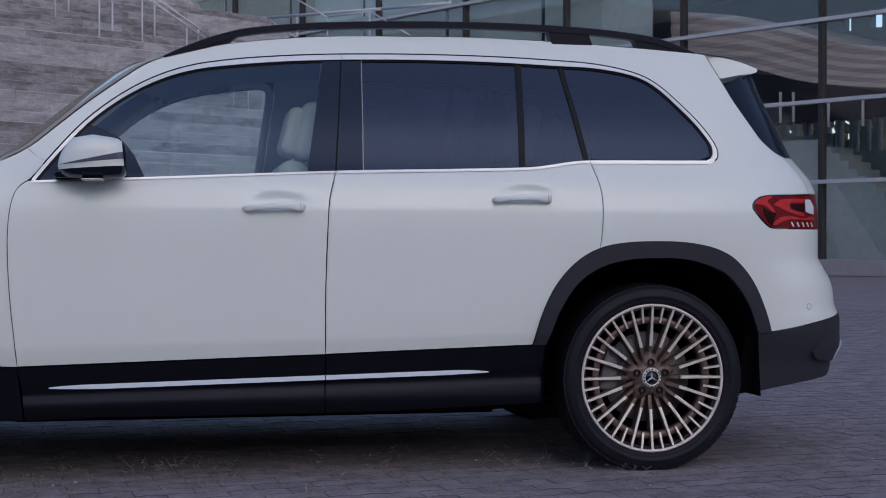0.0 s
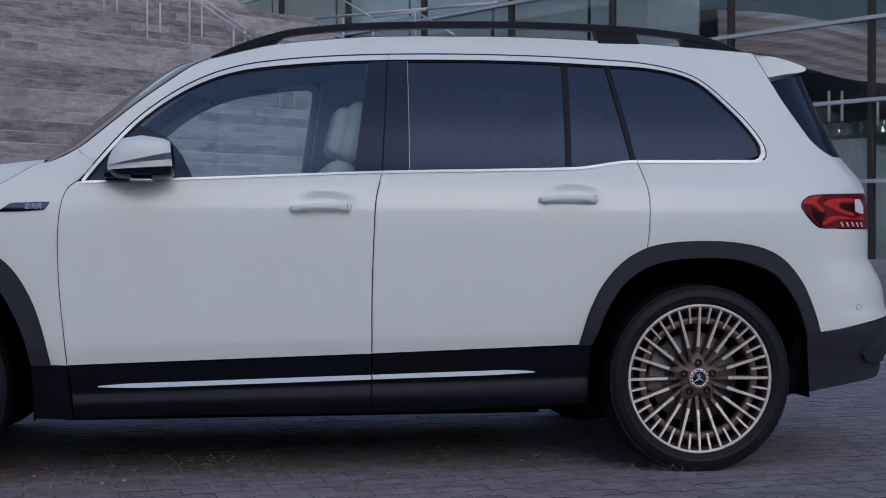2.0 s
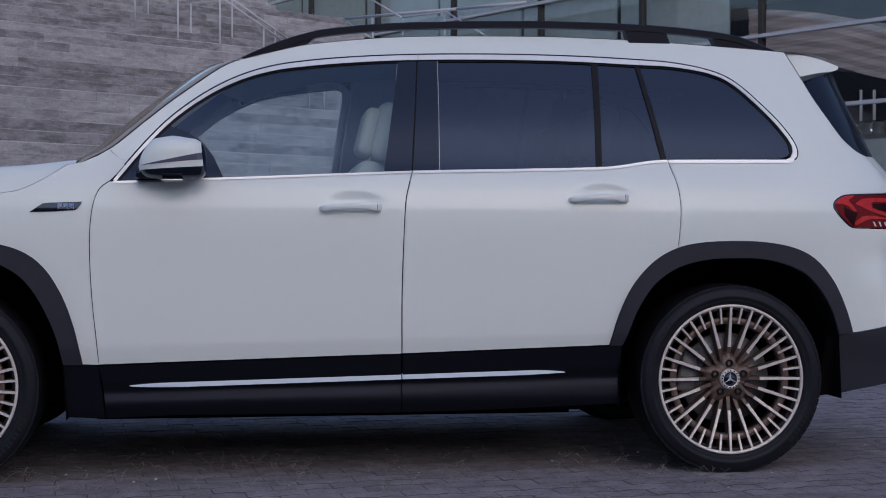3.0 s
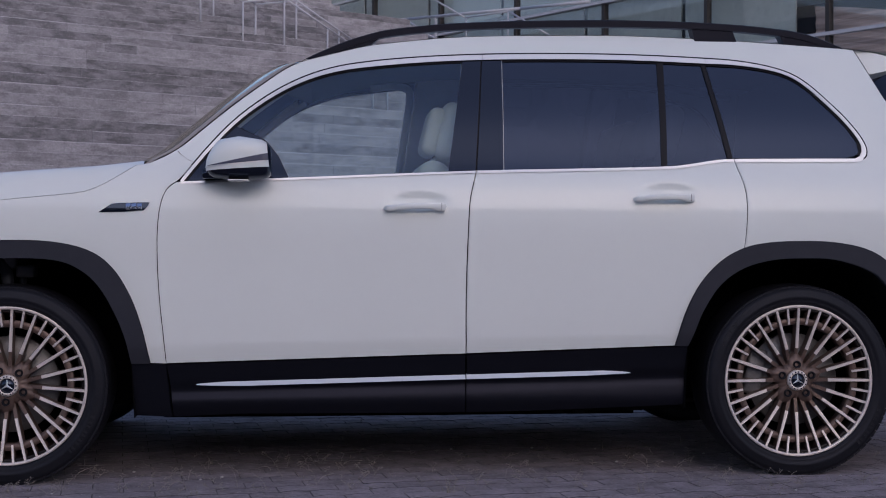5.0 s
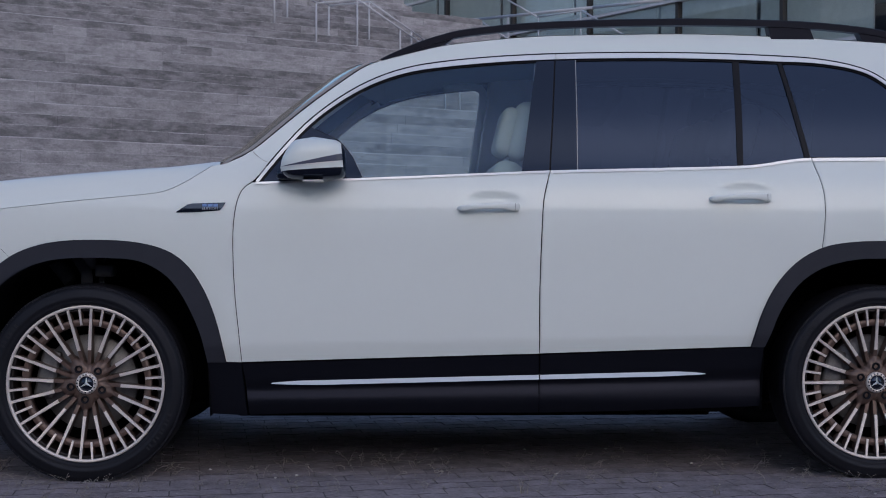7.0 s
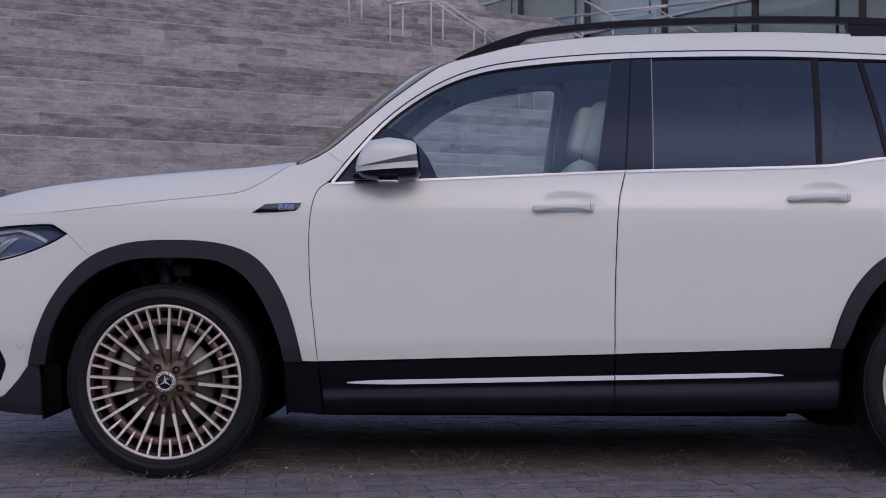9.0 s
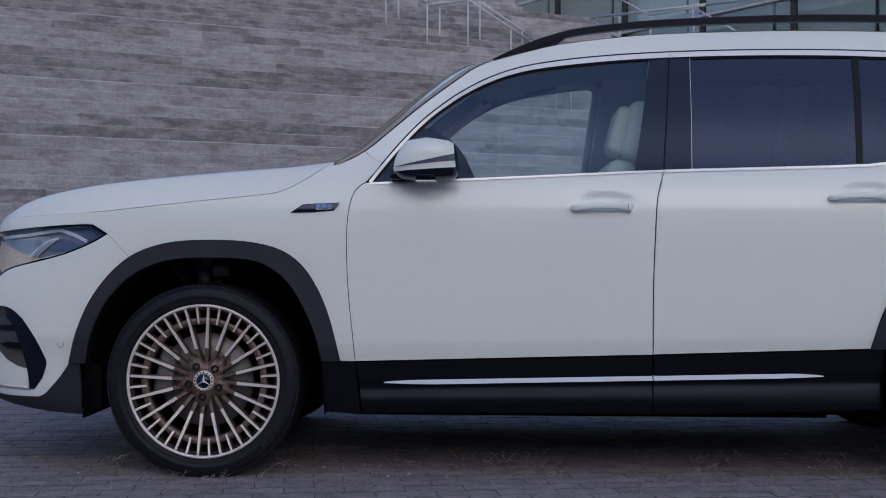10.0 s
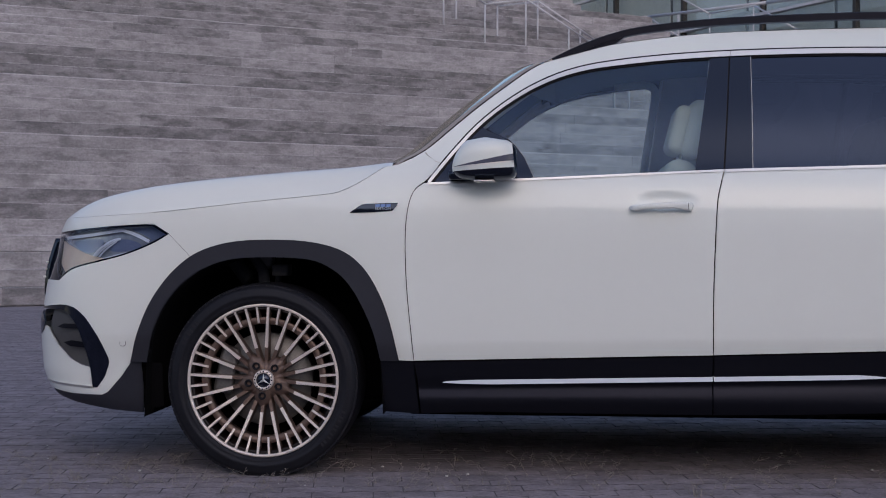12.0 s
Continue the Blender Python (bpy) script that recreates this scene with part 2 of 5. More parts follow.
def tube(bm, path, radius, n=10, flat=1.0, closed=False):
    """A round bar along a path; flat squeezes it sideways."""
    pts = [Vector(p) for p in path]
    rings = []
    for i, p in enumerate(pts):
        a, b = pts[max(i - 1, 0)], pts[min(i + 1, len(pts) - 1)]
        t = (b - a).normalized()
        side = t.cross(Vector((0, 0, 1)))
        side = side.normalized() if side.length > 1e-4 else Vector((1, 0, 0))
        up = side.cross(t).normalized()
        rings.append([bm.verts.new(p + side * math.cos(2 * math.pi * k / n) * radius * flat + up * math.sin(2 * math.pi * k / n) * radius) for k in range(n)])
    for r, s in zip(rings, rings[1:]):
        for k in range(n):
            bm.faces.new((r[k], r[(k + 1) % n], s[(k + 1) % n], s[k]))
    bm.faces.new(rings[0][::-1])
    bm.faces.new(rings[-1])


def lathe(bm, profile, n=72, close=True):
    """Turns (radius, y) pairs about the y axis."""
    rings = [[bm.verts.new((r * math.cos(2 * math.pi * k / n), y, r * math.sin(2 * math.pi * k / n))) for k in range(n)] for r, y in profile]
    pairs = list(zip(rings, rings[1:])) + ([(rings[-1], rings[0])] if close else [])
    for a, b in pairs:
        for k in range(n):
            bm.faces.new((a[k], a[(k + 1) % n], b[(k + 1) % n], b[k]))
    bmesh.ops.recalc_face_normals(bm, faces=bm.faces)


# ---------------------------------------------------------------- the car's outer skin as a function
HALF = smooth_curve([(0.0, 0.78), (0.15, 0.82), (0.25, 0.858), (0.36, 0.875), (0.42, 0.8842), (0.455, 0.8922), (0.500, 0.9030), (0.507, 0.9040), (0.530, 0.9055), (0.62, 0.9110), (0.75, 0.914), (0.88, 0.918), (0.96, 0.914),
                     (1.03, 0.900), (1.08, 0.882), (1.12, 0.862), (1.3, 0.785), (1.5, 0.68), (1.57, 0.643), (1.62, 0.612), (1.645, 0.592), (1.67, 0.565)])
NOSE = smooth_curve([(0.20, -2.20), (0.238, -2.275), (0.274, -2.339), (0.31, -2.365), (0.369, -2.384), (0.468, -2.387), (0.544, -2.386), (0.60, -2.373),
                     (0.686, -2.357), (0.751, -2.337), (0.833, -2.308), (0.876, -2.298), (0.913, -2.282), (0.94, -2.262), (0.96, -2.21), (1.0, -2.1), (1.06, -1.9)])
TAIL = smooth_curve([(0.25, 2.30), (0.317, 2.333), (0.384, 2.339), (0.452, 2.372), (0.555, 2.369), (0.601, 2.346), (0.681, 2.333), (0.749, 2.294), (0.795, 2.264),
                     (0.919, 2.263), (1.044, 2.258), (1.101, 2.24), (1.147, 2.202), (1.193, 2.164), (1.286, 2.125), (1.391, 2.081), (1.50, 2.045), (1.62, 2.03)])


def skin(x, z):
    """Half the car's width at this place along it and this height."""
    if 0.30 < z < 0.62 and abs(x) < 1.3:          # the crease low on the doors climbs towards the rear
        z -= 0.020 * (x - 0.1) * math.sin(math.pi * (z - 0.30) / 0.32) * min(1.0, (1.3 - abs(x)) / 0.3)
    w = HALF(z)
    if x < -1.6:
        s = min(1.0, (-1.6 - x) / (-1.6 - NOSE(z)))
        w *= max(0.0, 1 - s ** 4) ** 0.25
    elif x > 1.5:
        s = min(1.0, (x - 1.5) / (TAIL(z) - 1.5))
        w *= max(0.0, 1 - s ** 3.5) ** (1 / 3.5)
    return w


CUT_X = [i * 0.03 for i in range(-61, 62)] + [side * (1.84 + 0.02 * k) for side in (-1, 1) for k in range(28)]
CUT_Z = [0.2 + 0.0125 * i for i in range(26)] + [0.52 + 0.03 * i for i in range(14)] + [0.93 + 0.0115 * i for i in range(13)] + [1.10 + 0.035 * i for i in range(17)]


def panel(name, outline, mat, parent, off=0.0, depth=0.014, side=-1, label="", lift=None):
    """A piece of the skin inside an outline of (x, z), with folded edges. side -1: the driver's side."""
    bm = bmesh.new()
    clean = []
    for p in outline:
        if not clean or math.dist(p, clean[-1]) > 0.0008:
            clean.append(p)
    if math.dist(clean[0], clean[-1]) < 0.0008:
        clean.pop()
    bm.faces.new([bm.verts.new((x, 0, z)) for x, z in clean])
    xs, zs = [p[0] for p in clean], [p[1] for p in clean]
    for vals, axis, no in ((CUT_X, 0, (1, 0, 0)), (CUT_Z, 2, (0, 0, 1))):
        lo, hi = (min(xs), max(xs)) if axis == 0 else (min(zs), max(zs))
        for c in vals:
            if lo + 0.004 < c < hi - 0.004:
                co = (c, 0, 0) if axis == 0 else (0, 0, c)
                bmesh.ops.bisect_plane(bm, geom=bm.verts[:] + bm.edges[:] + bm.faces[:], dist=1e-5, plane_co=co, plane_no=no)
    bmesh.ops.triangulate(bm, faces=[f for f in bm.faces if len(f.verts) > 4])
    bm.normal_update()
    if sum(f.normal.y * f.calc_area() for f in bm.faces) * side < 0:
        bmesh.ops.reverse_faces(bm, faces=bm.faces[:])
    rim = [e for e in bm.edges if len(e.link_faces) == 1]
    grown = {v for v in bmesh.ops.extrude_edge_only(bm, edges=rim)["geom"] if isinstance(v, bmesh.types.BMVert)}
    normals = []
    bm.verts.index_update()
    for v in bm.verts:
        x, z = v.co.x, v.co.z
        extra = lift(x, z) if lift else 0.0
        y = skin(x, z)
        e = 0.004
        fx = (skin(x + e, z) - skin(x - e, z)) / (2 * e)
        fz = (skin(x, z + e) - skin(x, z - e)) / (2 * e)
        if lift:
            fx += (lift(x + e, z) - lift(x - e, z)) / (2 * e)
            fz += (lift(x, z + e) - lift(x, z - e)) / (2 * e)
        n = Vector((-fx, side, -fz)).normalized()
        k = off + extra - (depth if v in grown else 0.0)
        v.co = (x, side * max(0.0, y + k), z)
        normals.append(n)
    me = bpy.data.meshes.new(name)
    bm.to_mesh(me)
    bm.free()
    me.materials.append(mat)
    me.shade_smooth()
    me.normals_split_custom_set_from_vertices(normals)
    ob = new(name, me)
    ob.parent = parent
    if label:
        tagged(ob, label)
    return ob


def ribbon(points, width):
    """The outline of a band of that width to the right of a line of (x, z)."""
    inner = []
    for i, p in enumerate(points):
        a, b = points[max(i - 1, 0)], points[min(i + 1, len(points) - 1)]
        t = Vector((b[0] - a[0], b[1] - a[1])).normalized()
        wd = width(i / (len(points) - 1)) if callable(width) else width
        inner.append((p[0] + t.y * wd, p[1] - t.x * wd))
    return list(points) + inner[::-1]


def shrink(points, d):
    """An outline moved inwards by d."""
    area = sum(a[0] * b[1] - b[0] * a[1] for a, b in zip(points, points[1:] + points[:1]))
    s = d if area > 0 else -d
    out = []
    n = len(points)
    for i in range(n):
        a, p, b = points[i - 1], points[i], points[(i + 1) % n]
        t1 = Vector((p[0] - a[0], p[1] - a[1]))
        t2 = Vector((b[0] - p[0], b[1] - p[1]))
        if t1.length < 1e-5 or t2.length < 1e-5:
            out.append(p)
            continue
        t = t1.normalized() + t2.normalized()
        if t.length < 0.2:
            t = t2
        t.normalize()
        out.append((p[0] - t.y * s, p[1] + t.x * s))
    return out


# lines of the body side, as (along, height)
A_PILLAR = bend(Q("-0.928,1.126 -0.838,1.172 -0.739,1.257 -0.639,1.344 -0.538,1.424 -0.456,1.485 -0.404,1.512"), 3)
ROOF_EDGE = bend(Q("-0.404,1.512 -0.256,1.554 -0.111,1.588 0.185,1.622 0.489,1.634 0.822,1.639 1.157,1.629 1.383,1.617 1.718,1.596"), 4)
NEAR_TOP = bend(Q("-0.819,1.062 -0.741,1.165 -0.649,1.270 -0.554,1.352 -0.457,1.417 -0.357,1.465 -0.256,1.496 -0.154,1.514 -0.051,1.527 0.095,1.540 0.274,1.550 0.478,1.556 "
                    "0.695,1.558 0.915,1.555 1.138,1.546 1.25,1.538 1.361,1.519 1.448,1.490 1.51,1.446 1.568,1.384 1.625,1.317 1.67,1.250 1.688,1.206 1.685,1.175 1.669,1.161"), 3)
BELT = bend(Q("1.669,1.161 1.40,1.158 1.18,1.155 1.09,1.147 0.996,1.132 0.90,1.124 0.60,1.115 0.24,1.105 -0.356,1.078 -0.819,1.058"), 4)
DOOR_FRONT = bend(Q("-0.832,1.058 -0.866,1.030 -0.886,0.975 -0.896,0.882 -0.895,0.755 -0.887,0.628 -0.876,0.520 -0.867,0.419"), 4)
DOOR_MID = bend(Q("0.229,1.104 0.214,1.050 0.201,0.987 0.194,0.866 0.189,0.706 0.188,0.585 0.190,0.449"), 4)
DOOR_REAR = bend(Q("1.182,1.155 1.190,1.122 1.207,1.058 1.213,0.994 1.210,0.911 1.201,0.829"), 4)
ARCH_REAR = bend(Q("0.950,0.474 0.984,0.590 1.035,0.693 1.109,0.776 1.195,0.826 1.29,0.847 1.413,0.853 1.54,0.849 1.646,0.828 1.727,0.785 1.797,0.706 1.848,0.604 1.879,0.513"), 4)
ARCH_REAR_IN = bend(Q("0.995,0.474 1.018,0.530 1.048,0.605 1.110,0.697 1.196,0.757 1.304,0.786 1.413,0.792 1.54,0.787 1.659,0.750 1.727,0.696 1.788,0.605 1.823,0.508"), 4)
ARCH_FRONT = bend(Q("-1.901,0.407 -1.870,0.511 -1.826,0.614 -1.772,0.696 -1.709,0.762 -1.64,0.808 -1.543,0.839 -1.420,0.850 -1.256,0.845 -1.133,0.816 -1.052,0.757 -0.991,0.660 -0.951,0.549 -0.922,0.421"), 4)
ARCH_FRONT_IN = bend(Q("-1.837,0.407 -1.817,0.511 -1.773,0.610 -1.710,0.688 -1.637,0.742 -1.543,0.778 -1.420,0.789 -1.245,0.783 -1.154,0.747 -1.093,0.690 -1.043,0.605 -1.005,0.510 -0.985,0.421"), 4)
HOOD_GAP = bend(Q("-2.245,0.930 -2.10,0.934 -1.971,0.940 -1.816,0.950 -1.649,0.967 -1.443,0.990 -1.197,1.015 -1.127,1.029 -1.057,1.064 -0.978,1.116"), 4)
TAILGATE = bend(Q("1.722,1.594 1.768,1.490 1.811,1.392 1.877,1.279 1.908,1.240 1.958,1.203 2.01,1.184"), 4)
TAILGATE_LOW = bend(Q("2.01,1.184 2.04,1.150 2.066,1.115 2.088,1.075 2.096,1.040"), 3)
LAMP_REAR = bend(Q("2.096,1.040 1.988,1.035 1.870,1.030 1.822,1.014 1.803,0.988 1.818,0.960 1.846,0.930 1.874,0.909 1.905,0.904"), 4)
HEADLAMP_TOP = bend(Q("-2.225,0.877 -2.085,0.890 -1.965,0.900 -1.856,0.906 -1.813,0.906"), 3)
HEADLAMP_LOW = bend(Q("-1.754,0.871 -1.813,0.837 -1.909,0.799 -2.009,0.773 -2.105,0.751 -2.155,0.732 -2.200,0.700"), 3)


def nose_line(z0, z1, n=8):
    return [(NOSE(z0 + (z1 - z0) * i / n) + 0.0005, z0 + (z1 - z0) * i / n) for i in range(n + 1)]


def tail_line(z0, z1, n=10):
    return [(TAIL(z0 + (z1 - z0) * i / n) - 0.0005, z0 + (z1 - z0) * i / n) for i in range(n + 1)]


def cut(line, x0, x1):
    """The stretch of a line between two places along the car, in its own order, with its ends cut clean."""
    lo, hi = min(x0, x1), max(x0, x1)
    out = []
    for a, b in zip(line, line[1:]):
        if lo <= a[0] <= hi:
            out.append(a)
        for edge in sorted((lo, hi), reverse=b[0] < a[0]):
            if (a[0] - edge) * (b[0] - edge) < 0:
                t = (edge - a[0]) / (b[0] - a[0])
                out.append((edge, a[1] + (b[1] - a[1]) * t))
    if lo <= line[-1][0] <= hi:
        out.append(line[-1])
    return out


# ---------------------------------------------------------------- the car
car = tagged(new("car"), "white electric family SUV with black cladding, parked on paving", "car")


def dish(x, z):
    """Shallow hollows in the door skins behind the grips."""
    return sum(-0.013 * math.exp(-(((x - a) / 0.082) ** 2 + ((z - b) / 0.028) ** 2) ** 2) for a, b in ((0.025, 0.992), (0.93, 1.028)))


def body_side(side):
    WINDOW_TOP = NEAR_TOP if side < 0 else [(x, z + 0.028 * min(1.0, max(0.0, (x + 0.82) / 0.2)) * (1 if x < 1.3 else 0)) for x, z in NEAR_TOP]
    gap = 0.0020
    belt_f = cut(BELT, -0.83, 0.2275)
    belt_r = cut(BELT, 0.231, 1.181)
    low_f = [(-0.866 + i * 0.132, 0.4195 + 0.0037 * i) for i in range(9)]
    low_r = [(0.195 + i * 0.1258, 0.4495 + 0.0041 * i) for i in range(7)]
    front_door = DOOR_FRONT + low_f[:-1] + DOOR_MID[::-1] + belt_f
    d1 = panel("front_door", shrink(front_door, gap), PAINT, car, side=side, lift=dish)
    rear_door = [(p[0] + 0.0008, p[1]) for p in DOOR_MID] + low_r + cut(ARCH_REAR, 0.952, 1.199) + DOOR_REAR[::-1] + belt_r
    d2 = panel("rear_door", shrink(rear_door, gap), PAINT, car, side=side, lift=dish)
    side_outline = (A_PILLAR[3:] + ROOF_EDGE[1:] + TAILGATE + TAILGATE_LOW[1:] + LAMP_REAR[1:-4] + [(1.877, 0.9075), (1.733, 0.784)]
             + [p for p in ARCH_REAR[::-1] if 1.202 < p[0] < 1.728] + DOOR_REAR[::-1] + [p for p in BELT[::-1] if p[0] > 1.185] + WINDOW_TOP[::-1][1:-2] + [(-0.800, 1.137)])
    panel("side_frame", shrink(side_outline, gap), PAINT, car, side=side)
    fender = (HOOD_GAP[10:] + [(-0.928, 1.126)] + A_PILLAR[1:4] + [(-0.84, 1.172), (-0.795, 1.138), (-0.772, 1.128)] + [(p[0] - 0.004, p[1] + 0.001) for p in WINDOW_TOP[1:3][::-1]] + [(-0.823, 1.066)] + DOOR_FRONT
              + ARCH_FRONT[::-1][:-18] + [(-1.7525, 0.871), (-1.813, 0.909)])
    panel("front_fender", shrink(fender, gap), PAINT, car, side=side)
    rear_bumper = [(1.734, 0.784), (1.876, 0.9065), (1.905, 0.902)] + [(1.93 + 0.033 * i, 0.902) for i in range(10)] + tail_line(0.902, 0.60, 14) + [(2.28, 0.574), (2.20, 0.560), (2.117, 0.548), (1.974, 0.526), (1.879, 0.513)] + [p for p in ARCH_REAR[::-1] if 1.738 < p[0] < 1.877]
    panel("rear_bumper", shrink(rear_bumper, 0.0006), PAINT, car, side=side)
    diffuser = [(1.828, 0.508), (1.879, 0.510), (1.974, 0.523), (2.117, 0.545), (2.20, 0.557), (2.28, 0.571)] + tail_line(0.597, 0.45, 6) + [(2.30, 0.425), (2.255, 0.385), (2.237, 0.345), (2.205, 0.326), (2.04, 0.312), (1.906, 0.295), (1.849, 0.285), (1.846, 0.36), (1.832, 0.45)]
    panel("rear_housing_lip", [(1.80, 0.50), (1.85, 0.50), (1.865, 0.30), (1.853, 0.284), (1.782, 0.272), (1.782, 0.36)], DARK, car, off=-0.03, depth=0.02, side=side)
    panel("lower_rear_bumper", diffuser, TRIM, car, off=0.006, side=side, label="black textured lower rear bumper")
    # a dark ribbon is drawn for the shade in this shut line
    for line in ([(-1.7515, 0.8715), (-1.71, 0.829), (-1.6735, 0.790)],):
        panel("bumper_seam", ribbon(line, 0.0009), RUBBER_SEAL, car, off=0.0006, depth=0.004, side=side)
    # tailgate, spoiler and rear corner glass
    gate = TAILGATE_LOW + [(2.13, 1.042)] + [(2.16 + 0.02 * i, 1.044) for i in range(5)] + tail_line(1.045, 1.184, 6) + [(2.10, 1.188), (2.05, 1.186)]
    panel("tailgate", shrink(gate, gap), PAINT, car, side=side)
    glass = [p for p in TAILGATE if p[1] < 1.488] + [(2.05, 1.189), (2.10, 1.191)] + tail_line(1.192, 1.525, 10) + [(1.962, 1.527), (1.86, 1.508)]
    panel("rear_corner_glass", shrink(glass, gap), REAR_GLASS, car, side=side, label="black rear corner glass")
    # dark ribbons drawn in where shade fills the gaps between panels
    panel("spoiler_seam", ribbon([q for q in TAILGATE if q[1] > 1.47], 0.0024), RUBBER_SEAL, car, off=0.001, depth=0.01, side=side)
    panel("door_seam", ribbon(DOOR_REAR, 0.0036), RUBBER_SEAL, car, off=-0.0012, depth=0.01, side=side)
    panel("tailgate_seam", ribbon([q for q in TAILGATE if q[1] < 1.47] + TAILGATE_LOW[1:], 0.0024), RUBBER_SEAL, car, off=-0.001, depth=0.01, side=side)
    # cladding
    arch_r = ARCH_REAR + ARCH_REAR_IN[::-1]
    panel("rear_arch_trim", arch_r, TRIM, car, off=0.018, depth=0.05, side=side, label="black plastic wheel arch trim")
    arch_f = ARCH_FRONT + ARCH_FRONT_IN[::-1]
    panel("front_arch_trim", arch_f, TRIM, car, off=0.018, depth=0.05, side=side, label="black plastic wheel arch trim")

    def groove(x, z):
        c = 0.362 + 0.022 * (x + 0.3)
        return -0.009 * math.exp(-((z - c + 0.028) / 0.024) ** 2) + 0.010 * math.exp(-((z - 0.278) / 0.038) ** 2)
    sill_a = [(-0.985, 0.419), (-0.922, 0.419), (-0.867, 0.4165), (-0.862, 0.36), (-0.848, 0.229), (-0.975, 0.236)]
    panel("front_sill_corner", shrink(sill_a, 0.001), PLASTIC, car, off=0.012, depth=0.1, side=side)
    sill_b = [(p[0], p[1] - 0.003) for p in low_f[:-1]] + [(0.188, 0.445), (0.190, 0.263), (0.190, 0.236), (-0.30, 0.236), (-0.60, 0.238), (-0.842, 0.230), (-0.856, 0.36)]
    panel("front_sill_cladding", shrink(sill_b, 0.002), PLASTIC, car, off=0.012, depth=0.1, side=side, lift=groove, label="black plastic sill cladding")
    sill_c = [(0.192, 0.446)] + [(p[0], p[1] - 0.003) for p in low_r[1:]] + [(0.995, 0.474), (0.990, 0.38), (0.986, 0.259), (0.78, 0.251), (0.45, 0.240), (0.192, 0.236)]
    panel("rear_sill_cladding", shrink(sill_c, 0.002), PLASTIC, car, off=0.012, depth=0.1, side=side, lift=groove, label="black plastic sill cladding")
    for x0, x1, nm in ((-0.763, 0.188, "front_sill_moulding"), (0.193, 0.786, "rear_sill_moulding")):
        n = 16
        top, bot = [], []
        for i in range(n + 1):
            t = i / n
            x = x0 + (x1 - x0) * (t ** 2 if x0 < -0.5 else 1 - (1 - t) ** 2)
            mid = 0.3455 + (x + 0.763) * 0.0235 + 0.0
            h = 0.0085
            h *= min(1.0, max(0.0, (x + 0.763) / 0.17) ** 0.55) * min(1.0, max(0.0, (0.786 - x) / 0.15) ** 0.6)
            mid -= 0.004 * max(0.0, (x - 0.62) / 0.166) ** 2
            top.append((x, mid + h + 0.0004))
            bot.append((x, mid - h - 0.0004))
        panel(nm, top + bot[::-1], CHROME, car, off=0.016, depth=0.02, side=side, label="bright chrome sill moulding", lift=lambda x, z: -0.9 * (z - 0.3455 - (x + 0.763) * 0.0235))
    # window surround
    top_line = WINDOW_TOP
    full, lip = (1.0, 0.009) if side < 0 else (0.3, 0.003)

    def band(line):
        """Broad along the roof, slim on the front pillar and round the rear corner."""
        def at(t):
            x = line[round(t * (len(line) - 1))][0]
            return full * (0.0195 - 0.0085 * min(1.0, max(0.0, (x - 1.10) / 0.30)) - 0.009 * min(1.0, max(0.0, (-0.10 - x) / 0.50)))
        return at
    panel("window_chrome_front", ribbon(cut(top_line, -2, 0.2715), band(cut(top_line, -2, 0.2715))), CHROME, car, off=0.003, depth=0.02, side=side, label="satin chrome window surround")
    panel("window_chrome_middle", ribbon(cut(top_line, 0.2755, 1.1245), band(cut(top_line, 0.2755, 1.1245))), CHROME, car, off=0.003, depth=0.02, side=side, label="satin chrome window surround")
    outer_q = cut(top_line, 1.1275, 3)
    inner_q = [q for q in ribbon(outer_q, band(outer_q))[len(outer_q):] if q[1] > 1.205]
    panel("window_chrome_rear", outer_q[:-1] + [(1.672, 1.158), (1.660, 1.150), (1.6452, 1.1475), (1.6452, 1.1605), (1.664, 1.170), (1.6745, 1.190)] + inner_q, CHROME, car, off=0.003, depth=0.02, side=side, label="satin chrome window surround")
    panel("roof_groove", ribbon(cut(top_line, -0.78, 3), -0.0055), RUBBER_SEAL, car, off=0.0015, depth=0.01, side=side)
    panel("belt_chrome_rear", ribbon(cut(BELT, 1.184, 1.645), lambda t: -0.013), CHROME, car, off=0.004, depth=0.02, side=side)
    panel("belt_chrome_middle", ribbon(cut(BELT, 0.2315, 1.1795), -0.010), CHROME, car, off=0.004, depth=0.02, side=side)
    panel("belt_chrome_front", ribbon(cut(BELT, -3, 0.2275), -0.008), CHROME, car, off=0.004, depth=0.02, side=side)
    # windows, each inside its dark seal
    inner = ribbon(top_line, band(top_line))[len(top_line):][::-1]
    seal = ribbon(inner, lip)[len(inner):][::-1]
    inner = [q for q in inner if q[1] > 1.205 or q[0] < 1.5] + [(1.6735, 1.190), (1.663, 1.171)]
    seal = [q for q in seal if q[1] > 1.215 or q[0] < 1.5] + [(1.664, 1.190), (1.655, 1.176)]
    panel("window_seal", inner + seal[::-1], RUBBER_SEAL, car, off=-0.006, depth=0.02, side=side)
    seal_f, seal_m, seal_r = [p for p in seal if p[0] < 0.19], [p for p in seal if 0.355 < p[0] < 0.938], [p for p in seal if p[0] > 1.135]
    belt_up = [(p[0], p[1] + 0.001) for p in BELT]
    sail = cut(seal, -2, -0.63) + [(-0.53, 1.215), (-0.512, 1.197), (-0.477, 1.152), (-0.446, 1.085), (-0.443, 1.077)] + [p for p in belt_up if p[0] < -0.445]
    panel("mirror_sail", sail, PIANO, car, off=-0.008, side=side, label="gloss black mirror triangle")
